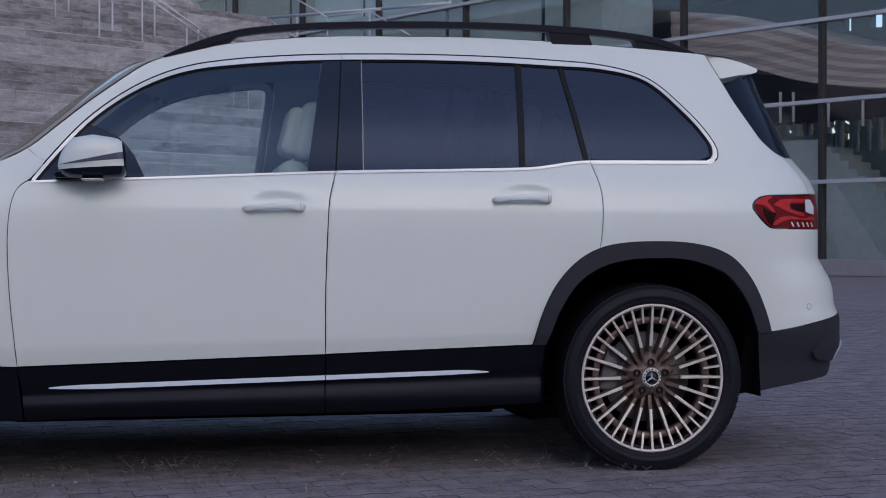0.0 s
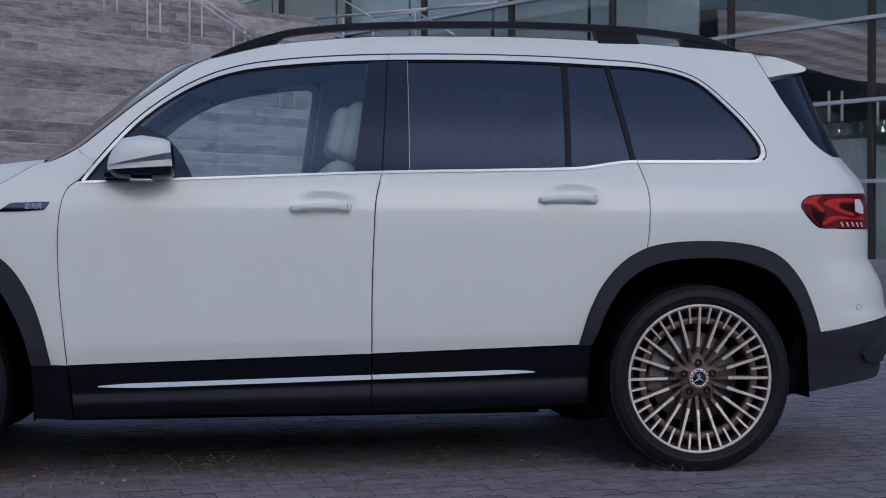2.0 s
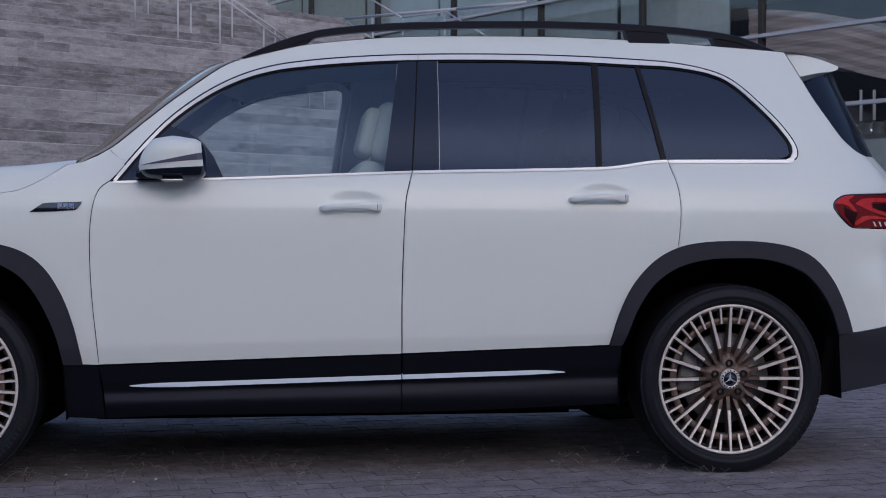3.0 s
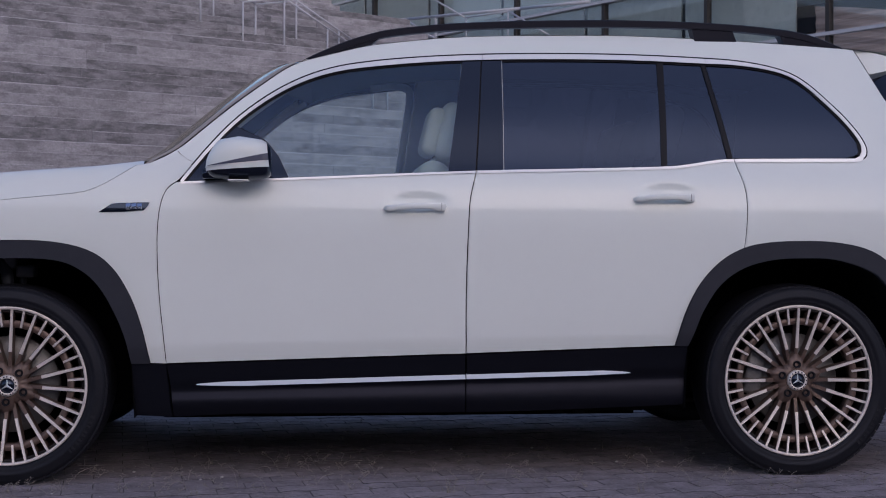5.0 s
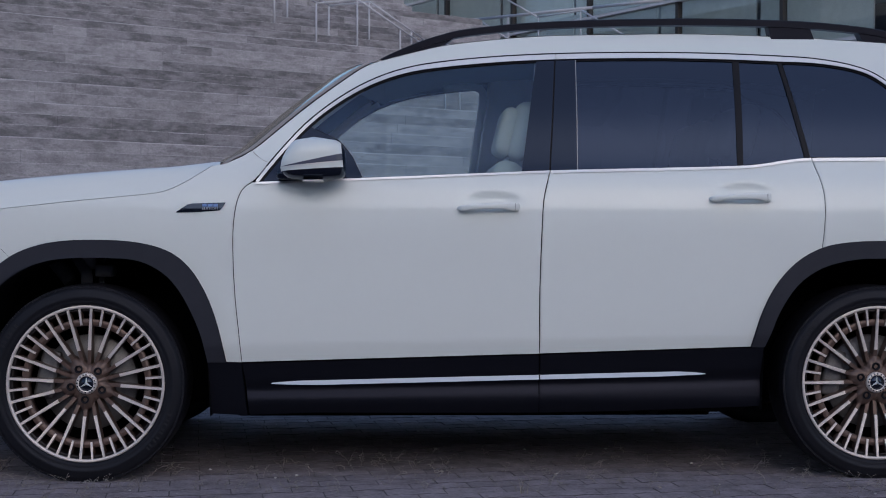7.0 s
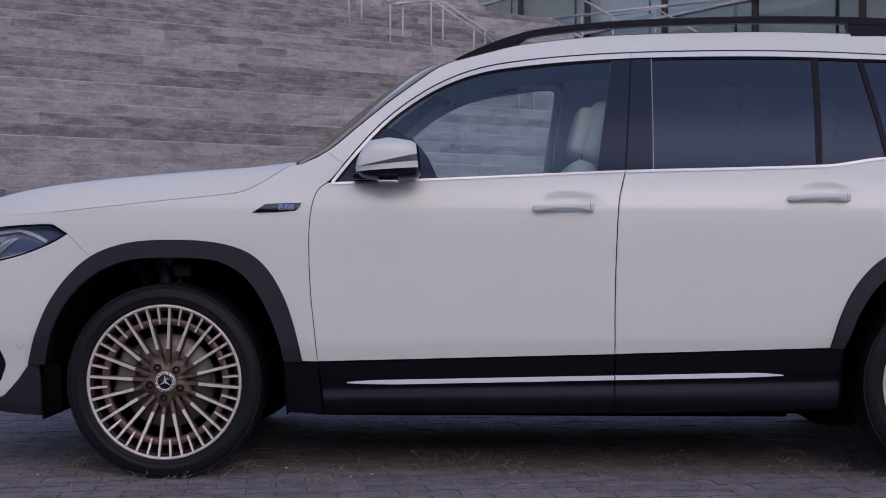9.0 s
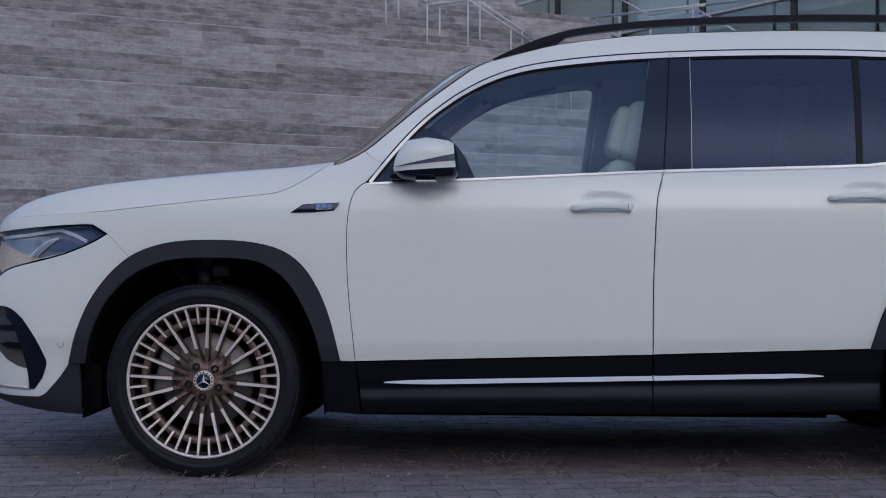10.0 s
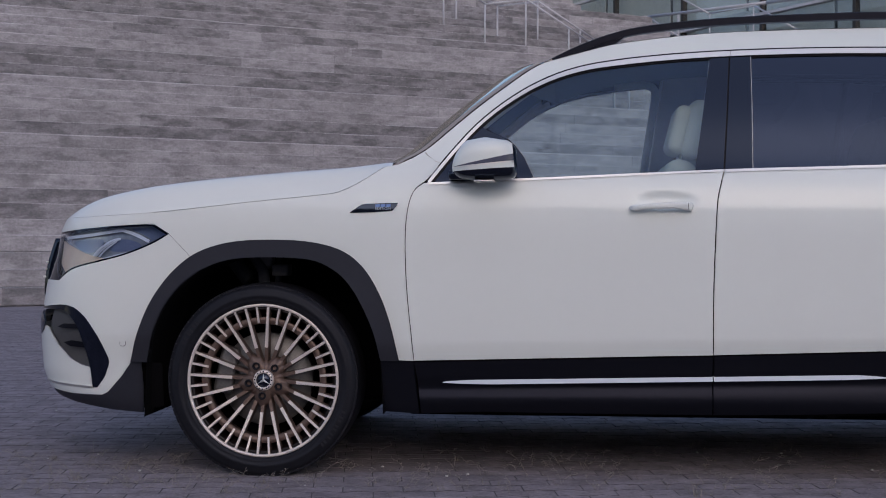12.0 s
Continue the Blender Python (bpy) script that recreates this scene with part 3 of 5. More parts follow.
    g1 = cut(seal, -0.628, 0.185) + [(0.199, 1.519 + (0 if side < 0 else 0.046)), (0.1275, 1.102)] + [p for p in belt_up if -0.440 < p[0] < 0.12] + [(-0.441, 1.078), (-0.444, 1.086), (-0.475, 1.154), (-0.510, 1.199), (-0.529, 1.217)]
    panel("front_window", g1, SIDE_GLASS, d1, off=-0.010, depth=0.004, side=side, label="lightly tinted front door glass")
    up = 0.0 if side < 0 else 0.045
    panel("front_pillar_cover", [(0.199, 1.521 + up), (0.267, 1.526 + up), (0.2255, 1.1055), (0.129, 1.1025)], PIANO, d1, off=-0.003, side=side, label="gloss black pillar cover")
    panel("rear_pillar_cover", [(0.273, 1.526 + up), (0.344, 1.528 + up), (0.326, 1.1085), (0.2325, 1.106)], PIANO, car, off=-0.003, side=side, label="gloss black pillar cover")
    panel("pillar_joint", [(0.258, 1.526 + up), (0.282, 1.526 + up), (0.242, 1.108), (0.217, 1.107)], RUBBER_SEAL, car, off=-0.012, depth=0.004, side=side)
    panel("window_edge_strip", [(0.3450, 1.528), (0.3472, 1.528), (0.3292, 1.1085), (0.3270, 1.1085)], DISC, car, off=-0.001, side=side)
    g2 = [(0.350, 1.526 + up)] + seal_m + [(0.941, 1.527 + up), (0.913, 1.127)] + [p for p in belt_up if 0.34 < p[0] < 0.905] + [(0.332, 1.110)]
    panel("rear_window", g2, PRIVACY, d2, off=-0.010, depth=0.004, side=side, label="dark privacy glass")
    panel("window_divider", [(0.938, 1.528 + up), (0.962, 1.528 + up), (0.931, 1.1275), (0.910, 1.1255)], RUBBER_SEAL, car, off=-0.004, side=side)
    g3 = [(0.960, 1.527 + up), (1.03, 1.524 + up), (1.109, 1.519 + up), (1.161, 1.155), (1.09, 1.148), (0.996, 1.134), (0.929, 1.128)]
    panel("rear_vent_window", g3, PRIVACY, d2, off=-0.010, depth=0.004, side=side, label="dark privacy glass")
    panel("c_pillar_trim", [(1.108, 1.520 + up), (1.1235, 1.519 + up), (1.179, 1.156), (1.160, 1.154)], RUBBER_SEAL, car, off=-0.004, side=side)
    g4 = [(1.129, 1.518 + up)] + seal_r + [p for p in [(q[0], q[1] + 0.004) for q in BELT] if 1.19 < p[0] < 1.64] + [(1.182, 1.160)]
    panel("quarter_window", g4, PRIVACY, car, off=-0.010, depth=0.004, side=side, label="dark privacy quarter glass")
    # nose
    front = (HEADLAMP_LOW + nose_line(0.700, 0.61, 5) + [(-2.30, 0.600), (-2.265, 0.600), (-2.211, 0.607), (-2.126, 0.603), (-2.076, 0.567), (-2.025, 0.496), (-1.990, 0.419), (-1.990, 0.394), (-2.007, 0.350), (-2.042, 0.306),
             (-2.10, 0.306), (-2.25, 0.310)] + nose_line(0.31, 0.285, 2) + [(-2.256, 0.288), (-2.149, 0.281), (-2.025, 0.281), (-2.000, 0.293), (-1.941, 0.354), (-1.904, 0.407)] + ARCH_FRONT[1:19] + [(-1.6725, 0.7895), (-1.7515, 0.8725)])
    panel("front_bumper", shrink(front, 0.0004), PAINT, car, side=side)
    hood_tip = [(-2.225, 0.879)] + HEADLAMP_TOP[1:] + [(-1.813, 0.908)] + HOOD_GAP[:13][::-1] + nose_line(0.93, 0.879, 4)
    panel("bonnet_edge", shrink(hood_tip, 0.001), PAINT, car, side=side)
    lamp = HEADLAMP_TOP + HEADLAMP_LOW + [(-2.222, 0.735), (-2.236, 0.80), (-2.238, 0.86)]
    lens = panel("headlight", shrink(lamp, 0.002), LENS, car, off=-0.002, depth=0.006, side=side, label="clear LED headlight with dark bezel")
    panel("lamp_housing", lamp, LAMP_HOUSING, lens, off=-0.05, depth=0.005, side=side)
    panel("lamp_bezel", ribbon(HEADLAMP_TOP + HEADLAMP_LOW, 0.006), PIANO, lens, off=-0.001, depth=0.05, side=side)
    # the ground's beige reflection is put into this panel's colour
    panel("ground_reflection", Q("-2.222,0.845 -2.155,0.822 -2.098,0.800 -2.016,0.781 -2.055,0.768 -2.158,0.744 -2.190,0.730 -2.218,0.76"), LAMP_BEIGE, lens, off=-0.040, depth=0.008, side=side)
    panel("projector", bend(Q("-1.990,0.838 -1.956,0.852 -1.905,0.849 -1.869,0.832 -1.877,0.818 -1.942,0.807 -1.986,0.811 -1.990,0.838"), 3), LAMP_BLUE, lens, off=-0.034, depth=0.012, side=side)
    panel("projector", bend(Q("-2.155,0.842 -2.09,0.852 -2.02,0.848 -2.03,0.818 -2.07,0.802 -2.12,0.815 -2.155,0.842"), 3), LAMP_BLUE, lens, off=-0.036, depth=0.012, side=side)
    panel("lamp_corner", Q("-1.905,0.890 -1.806,0.898 -1.772,0.871 -1.855,0.834 -1.827,0.852 -1.862,0.872"), LAMP_BLUE, lens, off=-0.036, depth=0.008, side=side)
    panel("lamp_trim", Q("-2.016,0.783 -1.942,0.800 -1.869,0.818 -1.913,0.799 -1.979,0.782"), LIGHT_GUIDE, lens, off=-0.028, depth=0.008, side=side)
    for a, w in (("-2.189,0.862 -2.057,0.874 -1.949,0.889 -1.920,0.886 -1.876,0.871 -1.834,0.850", 0.011), ("-2.056,0.793 -2.025,0.823 -1.979,0.850 -1.945,0.858", 0.006), ("-2.045,0.791 -2.014,0.819 -1.969,0.846 -1.945,0.852", 0.003), ("-2.032,0.790 -2.005,0.816 -1.960,0.846", 0.004)):
        panel("light_guide", ribbon(bend(Q(a), 4), w), LIGHT_GUIDE, lens, off=-0.026, depth=0.012, side=side)
    grille = [(-2.24, 0.86), (-2.237, 0.80), (-2.222, 0.733), (-2.205, 0.700)] + nose_line(0.699, 0.876, 8)
    panel("grille", grille, PIANO, car, off=-0.012, depth=0.02, side=side, label="gloss black closed grille")
    bm = bmesh.new()          # the grille's edge stands proud of the bumper
    rows = []
    for x, z in bend(Q("-2.294,0.856 -2.311,0.805 -2.326,0.755 -2.335,0.705 -2.338,0.650 -2.334,0.632"), 3):
        rows.append([bm.verts.new((x + dx, side * y, z)) for dx, y in ((0.004, 0.50), (0.0, 0.53), (0.0, 0.588), (0.006, 0.598), (0.05, 0.598), (0.05, 0.50))])
    for p, q in zip(rows, rows[1:]):
        for k in range(6):
            bm.faces.new((p[k], p[(k + 1) % 6], q[(k + 1) % 6], q[k]))
    bm.faces.new(rows[0])
    bm.faces.new(rows[-1])
    bmesh.ops.recalc_face_normals(bm, faces=bm.faces)
    edge = part("grille_frame", bm, PIANO, car)
    for x, z in ((-2.327, 0.764), (-2.332, 0.738), (-2.337, 0.708)):
        bm = bmesh.new()
        box(bm, x - 0.001, x + 0.010, 0.51, 0.601, z - 0.004, z + 0.004, bevel=0.0015)
        bmesh.ops.scale(bm, vec=(1, side, 1), verts=bm.verts)
        bmesh.ops.recalc_face_normals(bm, faces=bm.faces)
        part("louvre", bm, CHROME, edge, "chrome louvre end")
    curtain = bend(Q("-2.300,0.598 -2.189,0.611 -2.126,0.602 -2.076,0.566 -2.025,0.495 -1.991,0.419 -1.991,0.394 -2.009,0.352 -2.042,0.309"), 3) + bend(Q("-2.058,0.309 -2.063,0.375 -2.083,0.458 -2.109,0.532 -2.151,0.580 -2.188,0.593 -2.300,0.592"), 3)
    panel("air_curtain_blade", curtain, PIANO, car, off=0.004, depth=0.03, side=side, label="gloss black air curtain blade")
    mesh = bend(Q("-2.230,0.592 -2.188,0.593 -2.151,0.580 -2.109,0.532 -2.083,0.458 -2.063,0.381"), 3) + bend(Q("-2.109,0.391 -2.154,0.413 -2.203,0.460 -2.243,0.511 -2.246,0.545"), 3)
    panel("air_intake", mesh, CURTAIN_GREY, car, off=-0.022, depth=0.01, side=side, label="dark grey front air intake")
    for pts in ("-2.205,0.529 -2.177,0.540 -2.112,0.541 -2.100,0.524 -2.177,0.524", "-2.178,0.471 -2.146,0.479 -2.090,0.474 -2.082,0.454 -2.149,0.458"):
        panel("intake_slat", Q(pts), PLASTIC, car, off=-0.006, depth=0.02, side=side)
    wing = [(-2.064, 0.381), (-2.109, 0.391), (-2.154, 0.413), (-2.203, 0.460), (-2.243, 0.511), (-2.252, 0.525), (-2.27, 0.53)] + nose_line(0.53, 0.31, 8) + [(-2.25, 0.312), (-2.063, 0.309)]
    panel("bumper_wing", shrink(wing, 0.002), PAINT, car, off=-0.003, side=side)
    panel("lower_grille", [(-2.300, 0.578), (-2.270, 0.545), (-2.285, 0.512), (-2.31, 0.495)] + nose_line(0.495, 0.578, 4), PIANO, car, off=0.003, depth=0.01, side=side, label="gloss black lower grille edge")
    panel("bumper_lip", ribbon([(-2.30, 0.322), (-2.2, 0.317), (-2.063, 0.312)], 0.008), CHROME, car, off=0.003, side=side)
    skirt = [(-2.256, 0.286), (-2.149, 0.279), (-2.025, 0.279), (-1.998, 0.292), (-1.941, 0.352), (-1.902, 0.405), (-1.866, 0.406), (-1.860, 0.30), (-1.866, 0.219), (-1.988, 0.226), (-2.15, 0.245), (-2.24, 0.262)]
    panel("front_housing_lip", [(-1.80, 0.40), (-1.875, 0.40), (-1.872, 0.232), (-1.852, 0.232), (-1.846, 0.214), (-1.838, 0.232), (-1.80, 0.240)], DARK, car, off=-0.03, depth=0.02, side=side)
    panel("front_skirt", skirt, TRIM, car, off=0.004, depth=0.012, side=side, label="black plastic front skirt")
    # rear lamp
    lamp_r = LAMP_REAR + [(1.99, 0.903), (2.10, 0.904), (2.19, 0.905)] + tail_line(0.906, 1.042, 8) + [(2.16, 1.043)]
    tail = panel("taillight", shrink(lamp_r, 0.002), RED, car, off=0.001, depth=0.02, side=side, label="red tail light with dark lower half")
    for pts in ("1.809,0.996 1.826,1.014 1.852,1.024 1.894,1.029 1.883,1.018 1.868,1.009 1.881,0.992 1.901,0.968 1.886,0.969 1.856,0.991",
                "1.897,0.995 1.918,1.009 1.950,1.017 2.056,1.020 2.053,1.006 1.987,1.005 1.972,0.999 1.974,0.981 2.008,0.971 2.046,0.963 2.045,0.952 1.992,0.962 1.955,0.972 1.924,0.985",
                "1.922,0.947 1.968,0.952 2.050,0.944 2.101,0.954 2.112,0.938 1.967,0.940 1.903,0.917 1.891,0.924"):
        panel("bright_lens", bend(Q(pts + " " + pts.split()[0]), 3), RED_BRIGHT, tail, off=0.0035, depth=0.004, side=side)
    panel("dark_lens", Q("1.845,0.985 1.884,0.965 1.905,0.963 1.893,0.935 1.885,0.912 1.868,0.93 1.85,0.955"), RED_DARK, tail, off=0.003, depth=0.004, side=side)
    panel("dark_lens", Q("1.978,0.998 2.055,1.000 2.05,0.968 2.01,0.974 1.98,0.984"), RED_DARK, tail, off=0.003, depth=0.004, side=side)
    panel("lamp_bezel", ribbon(LAMP_REAR, -0.0035), PIANO, tail, off=0.004, depth=0.02, side=side)
    for i in range(5):
        x = 1.978 + 0.029 * i
        panel("lens_rib", [(x + 0.006, 0.912), (x + 0.012, 0.912), (x + 0.003, 0.929), (x - 0.004, 0.929)], LIGHT_GUIDE, tail, off=0.005, depth=0.004, side=side)
    panel("reversing_lens", [(2.062, 1.018), (2.096, 1.019), (2.120, 0.992), (2.115, 0.962), (2.083, 0.965), (2.059, 0.972)], LIGHT_GUIDE, tail, off=0.004, depth=0.004, side=side)
    scoop = bend(Q("2.085,0.424 2.096,0.440 2.142,0.477 2.21,0.535 2.27,0.50 2.30,0.45 2.245,0.390 2.20,0.388 2.136,0.393 2.100,0.403 2.085,0.424"), 3)
    panel("bumper_scoop", scoop, TRIM, car, off=0.008, depth=0.02, side=side, lift=lambda x, z: 0.22 * max(0.0, 0.50 - z) - 0.004)
    panel("exhaust_trim", [(2.237, 0.388), (2.243, 0.388), (2.30, 0.43), (2.325, 0.455), (2.318, 0.457), (2.29, 0.435)], CHROME, car, off=0.034, depth=0.02, side=side, label="thin chrome trim on the rear bumper")
    # small things on the skin
    for x, z in ((-1.93, 0.475), (2.06, 0.605)):
        panel("parking_sensor", [(x + 0.011 * math.cos(a), z + 0.011 * math.sin(a)) for a in [2 * math.pi * k / 20 for k in range(20)]], PAINT, car, off=0.0012, depth=0.003, side=side)
        bm = bmesh.new()
        ring = [(x + 0.0115 * math.cos(a), side * (skin(x + 0.0115 * math.cos(a), z) + 0.001), z + 0.0115 * math.sin(a)) for a in [2 * math.pi * k / 20 for k in range(21)]]
        tube(bm, ring, 0.0006, 5)
        part("sensor_ring", bm, PLASTIC, car)
    badge = panel("fender_badge", [(-1.096, 0.949), (-1.054, 0.978), (-1.035, 0.981), (-0.922, 0.985), (-0.928, 0.972), (-0.942, 0.957), (-1.012, 0.951)], PIANO, car, off=0.004, depth=0.006, side=side, label="black fender badge with two lines of small print")
    for i, (a, b) in enumerate(((-1.003, -0.987), (-0.984, -0.967), (-0.964, -0.948))):
        panel("badge_mark", [(a, 0.979), (b, 0.980), (b, 0.970), (a, 0.969)], BADGE_BLUE, badge, off=0.0052, depth=0.002, side=side)
    word("EDITION", -0.9755, 0.9594, 0.054, GREY_PRINT, badge, side)
    handles(side, d1, d2)
    mirror(side)


def word(text, x, z, width, mat, parent, side):
    """A short word on the skin, centred at x, its foot at z."""
    fc = bpy.data.curves.new("lettering", "FONT")
    fc.body, fc.align_x, fc.extrude, fc.size = text, "CENTER", 0.02, 1.0
    tmp = bpy.data.objects.new("lettering", fc)
    scene.collection.objects.link(tmp)
    bpy.context.view_layer.update()
    me = bpy.data.meshes.new_from_object(tmp.evaluated_get(bpy.context.evaluated_depsgraph_get()))
    bpy.data.objects.remove(tmp)
    xs = [v.co.x for v in me.vertices]
    k = width / (max(xs) - min(xs))
    me.transform(Matrix.Translation((x, side * (skin(x, z) + 0.0056), z)) @ Matrix.Rotation(0 if side < 0 else math.pi, 4, "Z") @ Matrix.Rotation(radians(90), 4, "X") @ Matrix.Diagonal((k, k * 0.95, k, 1)))
    me.materials.append(mat)
    ob = new("lettering", me)
    ob.parent = parent


def handles(side, front_door, rear_door):
    for x0, x1, z, door in ((-0.107, 0.117, 0.971, front_door), (0.792, 1.018, 1.008, rear_door)):
        bm = bmesh.new()
        rings = []
        n, m = 40, 20
        for i in range(n + 1):
            t = i / n
            x = x0 + (x1 - x0) * t
            end = min(1.0, math.sqrt(max(0.0, min(t, 1 - t)) / 0.035 + 0.02))
            h = (0.0092 + 0.0030 * t) * end
            out = 0.012 + 0.030 * math.sin(math.pi * min(1, max(0, t))) ** 0.35
            zc = z - 0.004 + 0.008 * t + 0.003 * math.sin(math.pi * t)
            y = skin(x, zc)
            foot = 0.45 * math.exp(-((t - 0.11) / 0.06) ** 2) + 0.55 / (1 + math.exp(-(t - 0.80) / 0.02))          # both ends reach lower
            ring = []
            for k in range(m):
                a = 2 * math.pi * k / m
                c, d = math.copysign(abs(math.cos(a)) ** 0.6, math.cos(a)), math.copysign(abs(math.sin(a)) ** 0.7, math.sin(a))
                ring.append(bm.verts.new((x, side * (y + out - 0.012 + 0.012 * c * end), zc + h * d * (1.0 if d > 0 else 1.0 + foot))))
            rings.append(ring)
        for a, b in zip(rings, rings[1:]):
            for k in range(m):
                bm.faces.new((a[k], a[(k + 1) % m], b[(k + 1) % m], b[k]))
        bm.faces.new(rings[0])
        bm.faces.new(rings[-1])
        bmesh.ops.recalc_face_normals(bm, faces=bm.faces)
        part("door_handle", bm, PAINT, door)
        xe = x1 - 0.020
        bm = bmesh.new()
        tube(bm, [(xe, side * (skin(xe, z) + 0.0312 - 0.003 * abs(a - 0.5)), z - 0.010 + 0.024 * a) for a in (0, 0.5, 1)], 0.0008, 5)
        part("handle_seam", bm, RUBBER_SEAL, door)


def mirror(side):
    """Door mirror: cap, dark lower half, bright band and foot."""
    def shell(z0, z1, grow=0.0):
        bm = bmesh.new()
        rows = []
        n, m = 14, 28
        for i in range(n + 1):
            z = z0 + (z1 - z0) * i / n
            t = (z - 1.058) / (1.210 - 1.058)
            front = -0.722 + 0.115 * max(0.0, t - 0.35) ** 1.7 + 0.16 * max(0, 0.24 - t) ** 1.3
            back = -0.497 - 0.06 * max(0.0, t - 0.55) ** 1.5 - 0.035 * max(0.0, (t - 0.72) / 0.28) ** 2.5 - 0.02 * max(0, 0.25 - t)
            mid, half = (front + back) / 2, (back - front) / 2 + grow
            if t > 0.9:
                half *= math.sqrt(max(0.02, 1 - ((t - 0.9) / 0.1) ** 2))
            if t < 0.12:
                half *= math.sqrt(max(0.05, 1 - ((0.12 - t) / 0.13) ** 2))
            thick = 0.082 * math.sqrt(max(0.05, 1 - (2 * t - 1) ** 4)) + grow
            row = []
            for k in range(m):
                a = 2 * math.pi * k / m
                cx, sy = math.cos(a), math.sin(a)
                sx = math.copysign(abs(cx) ** 0.75, cx)
                sq = math.copysign(abs(sy) ** 0.75, sy)
                yy = 0.972 + sq * thick * 0.9
                row.append(bm.verts.new((mid + half * sx, side * yy, z)))
            rows.append(row)
        for a, b in zip(rows, rows[1:]):
            for k in range(m):
                bm.faces.new((a[k], a[(k + 1) % m], b[(k + 1) % m], b[k]))
        bm.faces.new(rows[0])
        bm.faces.new(rows[-1])
        bmesh.ops.recalc_face_normals(bm, faces=bm.faces)
        return bm
    def slice_off(bm, left, right, keep_above):
        """Cuts a shell by a slanting plane through two heights at its front and back."""
        no = Vector((left - right, 0, 0.2))
        bmesh.ops.bisect_plane(bm, geom=bm.verts[:] + bm.edges[:] + bm.faces[:], plane_co=(-0.71, 0, left), plane_no=no, clear_inner=keep_above, clear_outer=not keep_above)
        return bm
    def back_cut(bm):
        bmesh.ops.bisect_plane(bm, geom=bm.verts[:] + bm.edges[:] + bm.faces[:], plane_co=(-0.508, 0, 1.13), plane_no=(1, 0, 0.10), clear_outer=True)
        return bm
    body = part("door_mirror", shell(1.058, 1.2095), PIANO, car, "door mirror with white cap and black base")
    part("mirror_cap", back_cut(slice_off(shell(1.058, 1.2105, 0.0025), 1.0915, 1.105, True)), PAINT, body)
    part("indicator_lens", back_cut(slice_off(slice_off(shell(1.058, 1.2105, 0.0034), 1.106, 1.128, True), 1.1085, 1.152, False)), SMOKED, body, "narrow smoked mirror indicator")
    part("indicator_trim", back_cut(slice_off(slice_off(shell(1.058, 1.2105, 0.0040), 1.1035, 1.1235, True), 1.1068, 1.1278, False)), CHROME, body)
    bm = bmesh.new()
    box(bm, -0.74, -0.56, 0.845, 0.955, 1.066, 1.098, bevel=0.012)
    bmesh.ops.scale(bm, vec=(1, side, 1), verts=bm.verts)
    bmesh.ops.recalc_face_normals(bm, faces=bm.faces)
    part("mirror_foot", bm, PIANO, body)
    bm = bmesh.new()
    box(bm, -0.645, -0.575, 0.93, 1.04, 1.0555, 1.0605, bevel=0.002)
    bmesh.ops.scale(bm, vec=(1, side, 1), verts=bm.verts)
    bmesh.ops.recalc_face_normals(bm, faces=bm.faces)
    part("puddle_light", bm, CHROME, body)


def sheet(rows):
    bm = bmesh.new()
    g = [[bm.verts.new(p) for p in r] for r in rows]
    for a, b in zip(g, g[1:]):
        for k in range(len(a) - 1):
            bm.faces.new((a[k], a[k + 1], b[k + 1], b[k]))
    bmesh.ops.recalc_face_normals(bm, faces=bm.faces)
    return bm


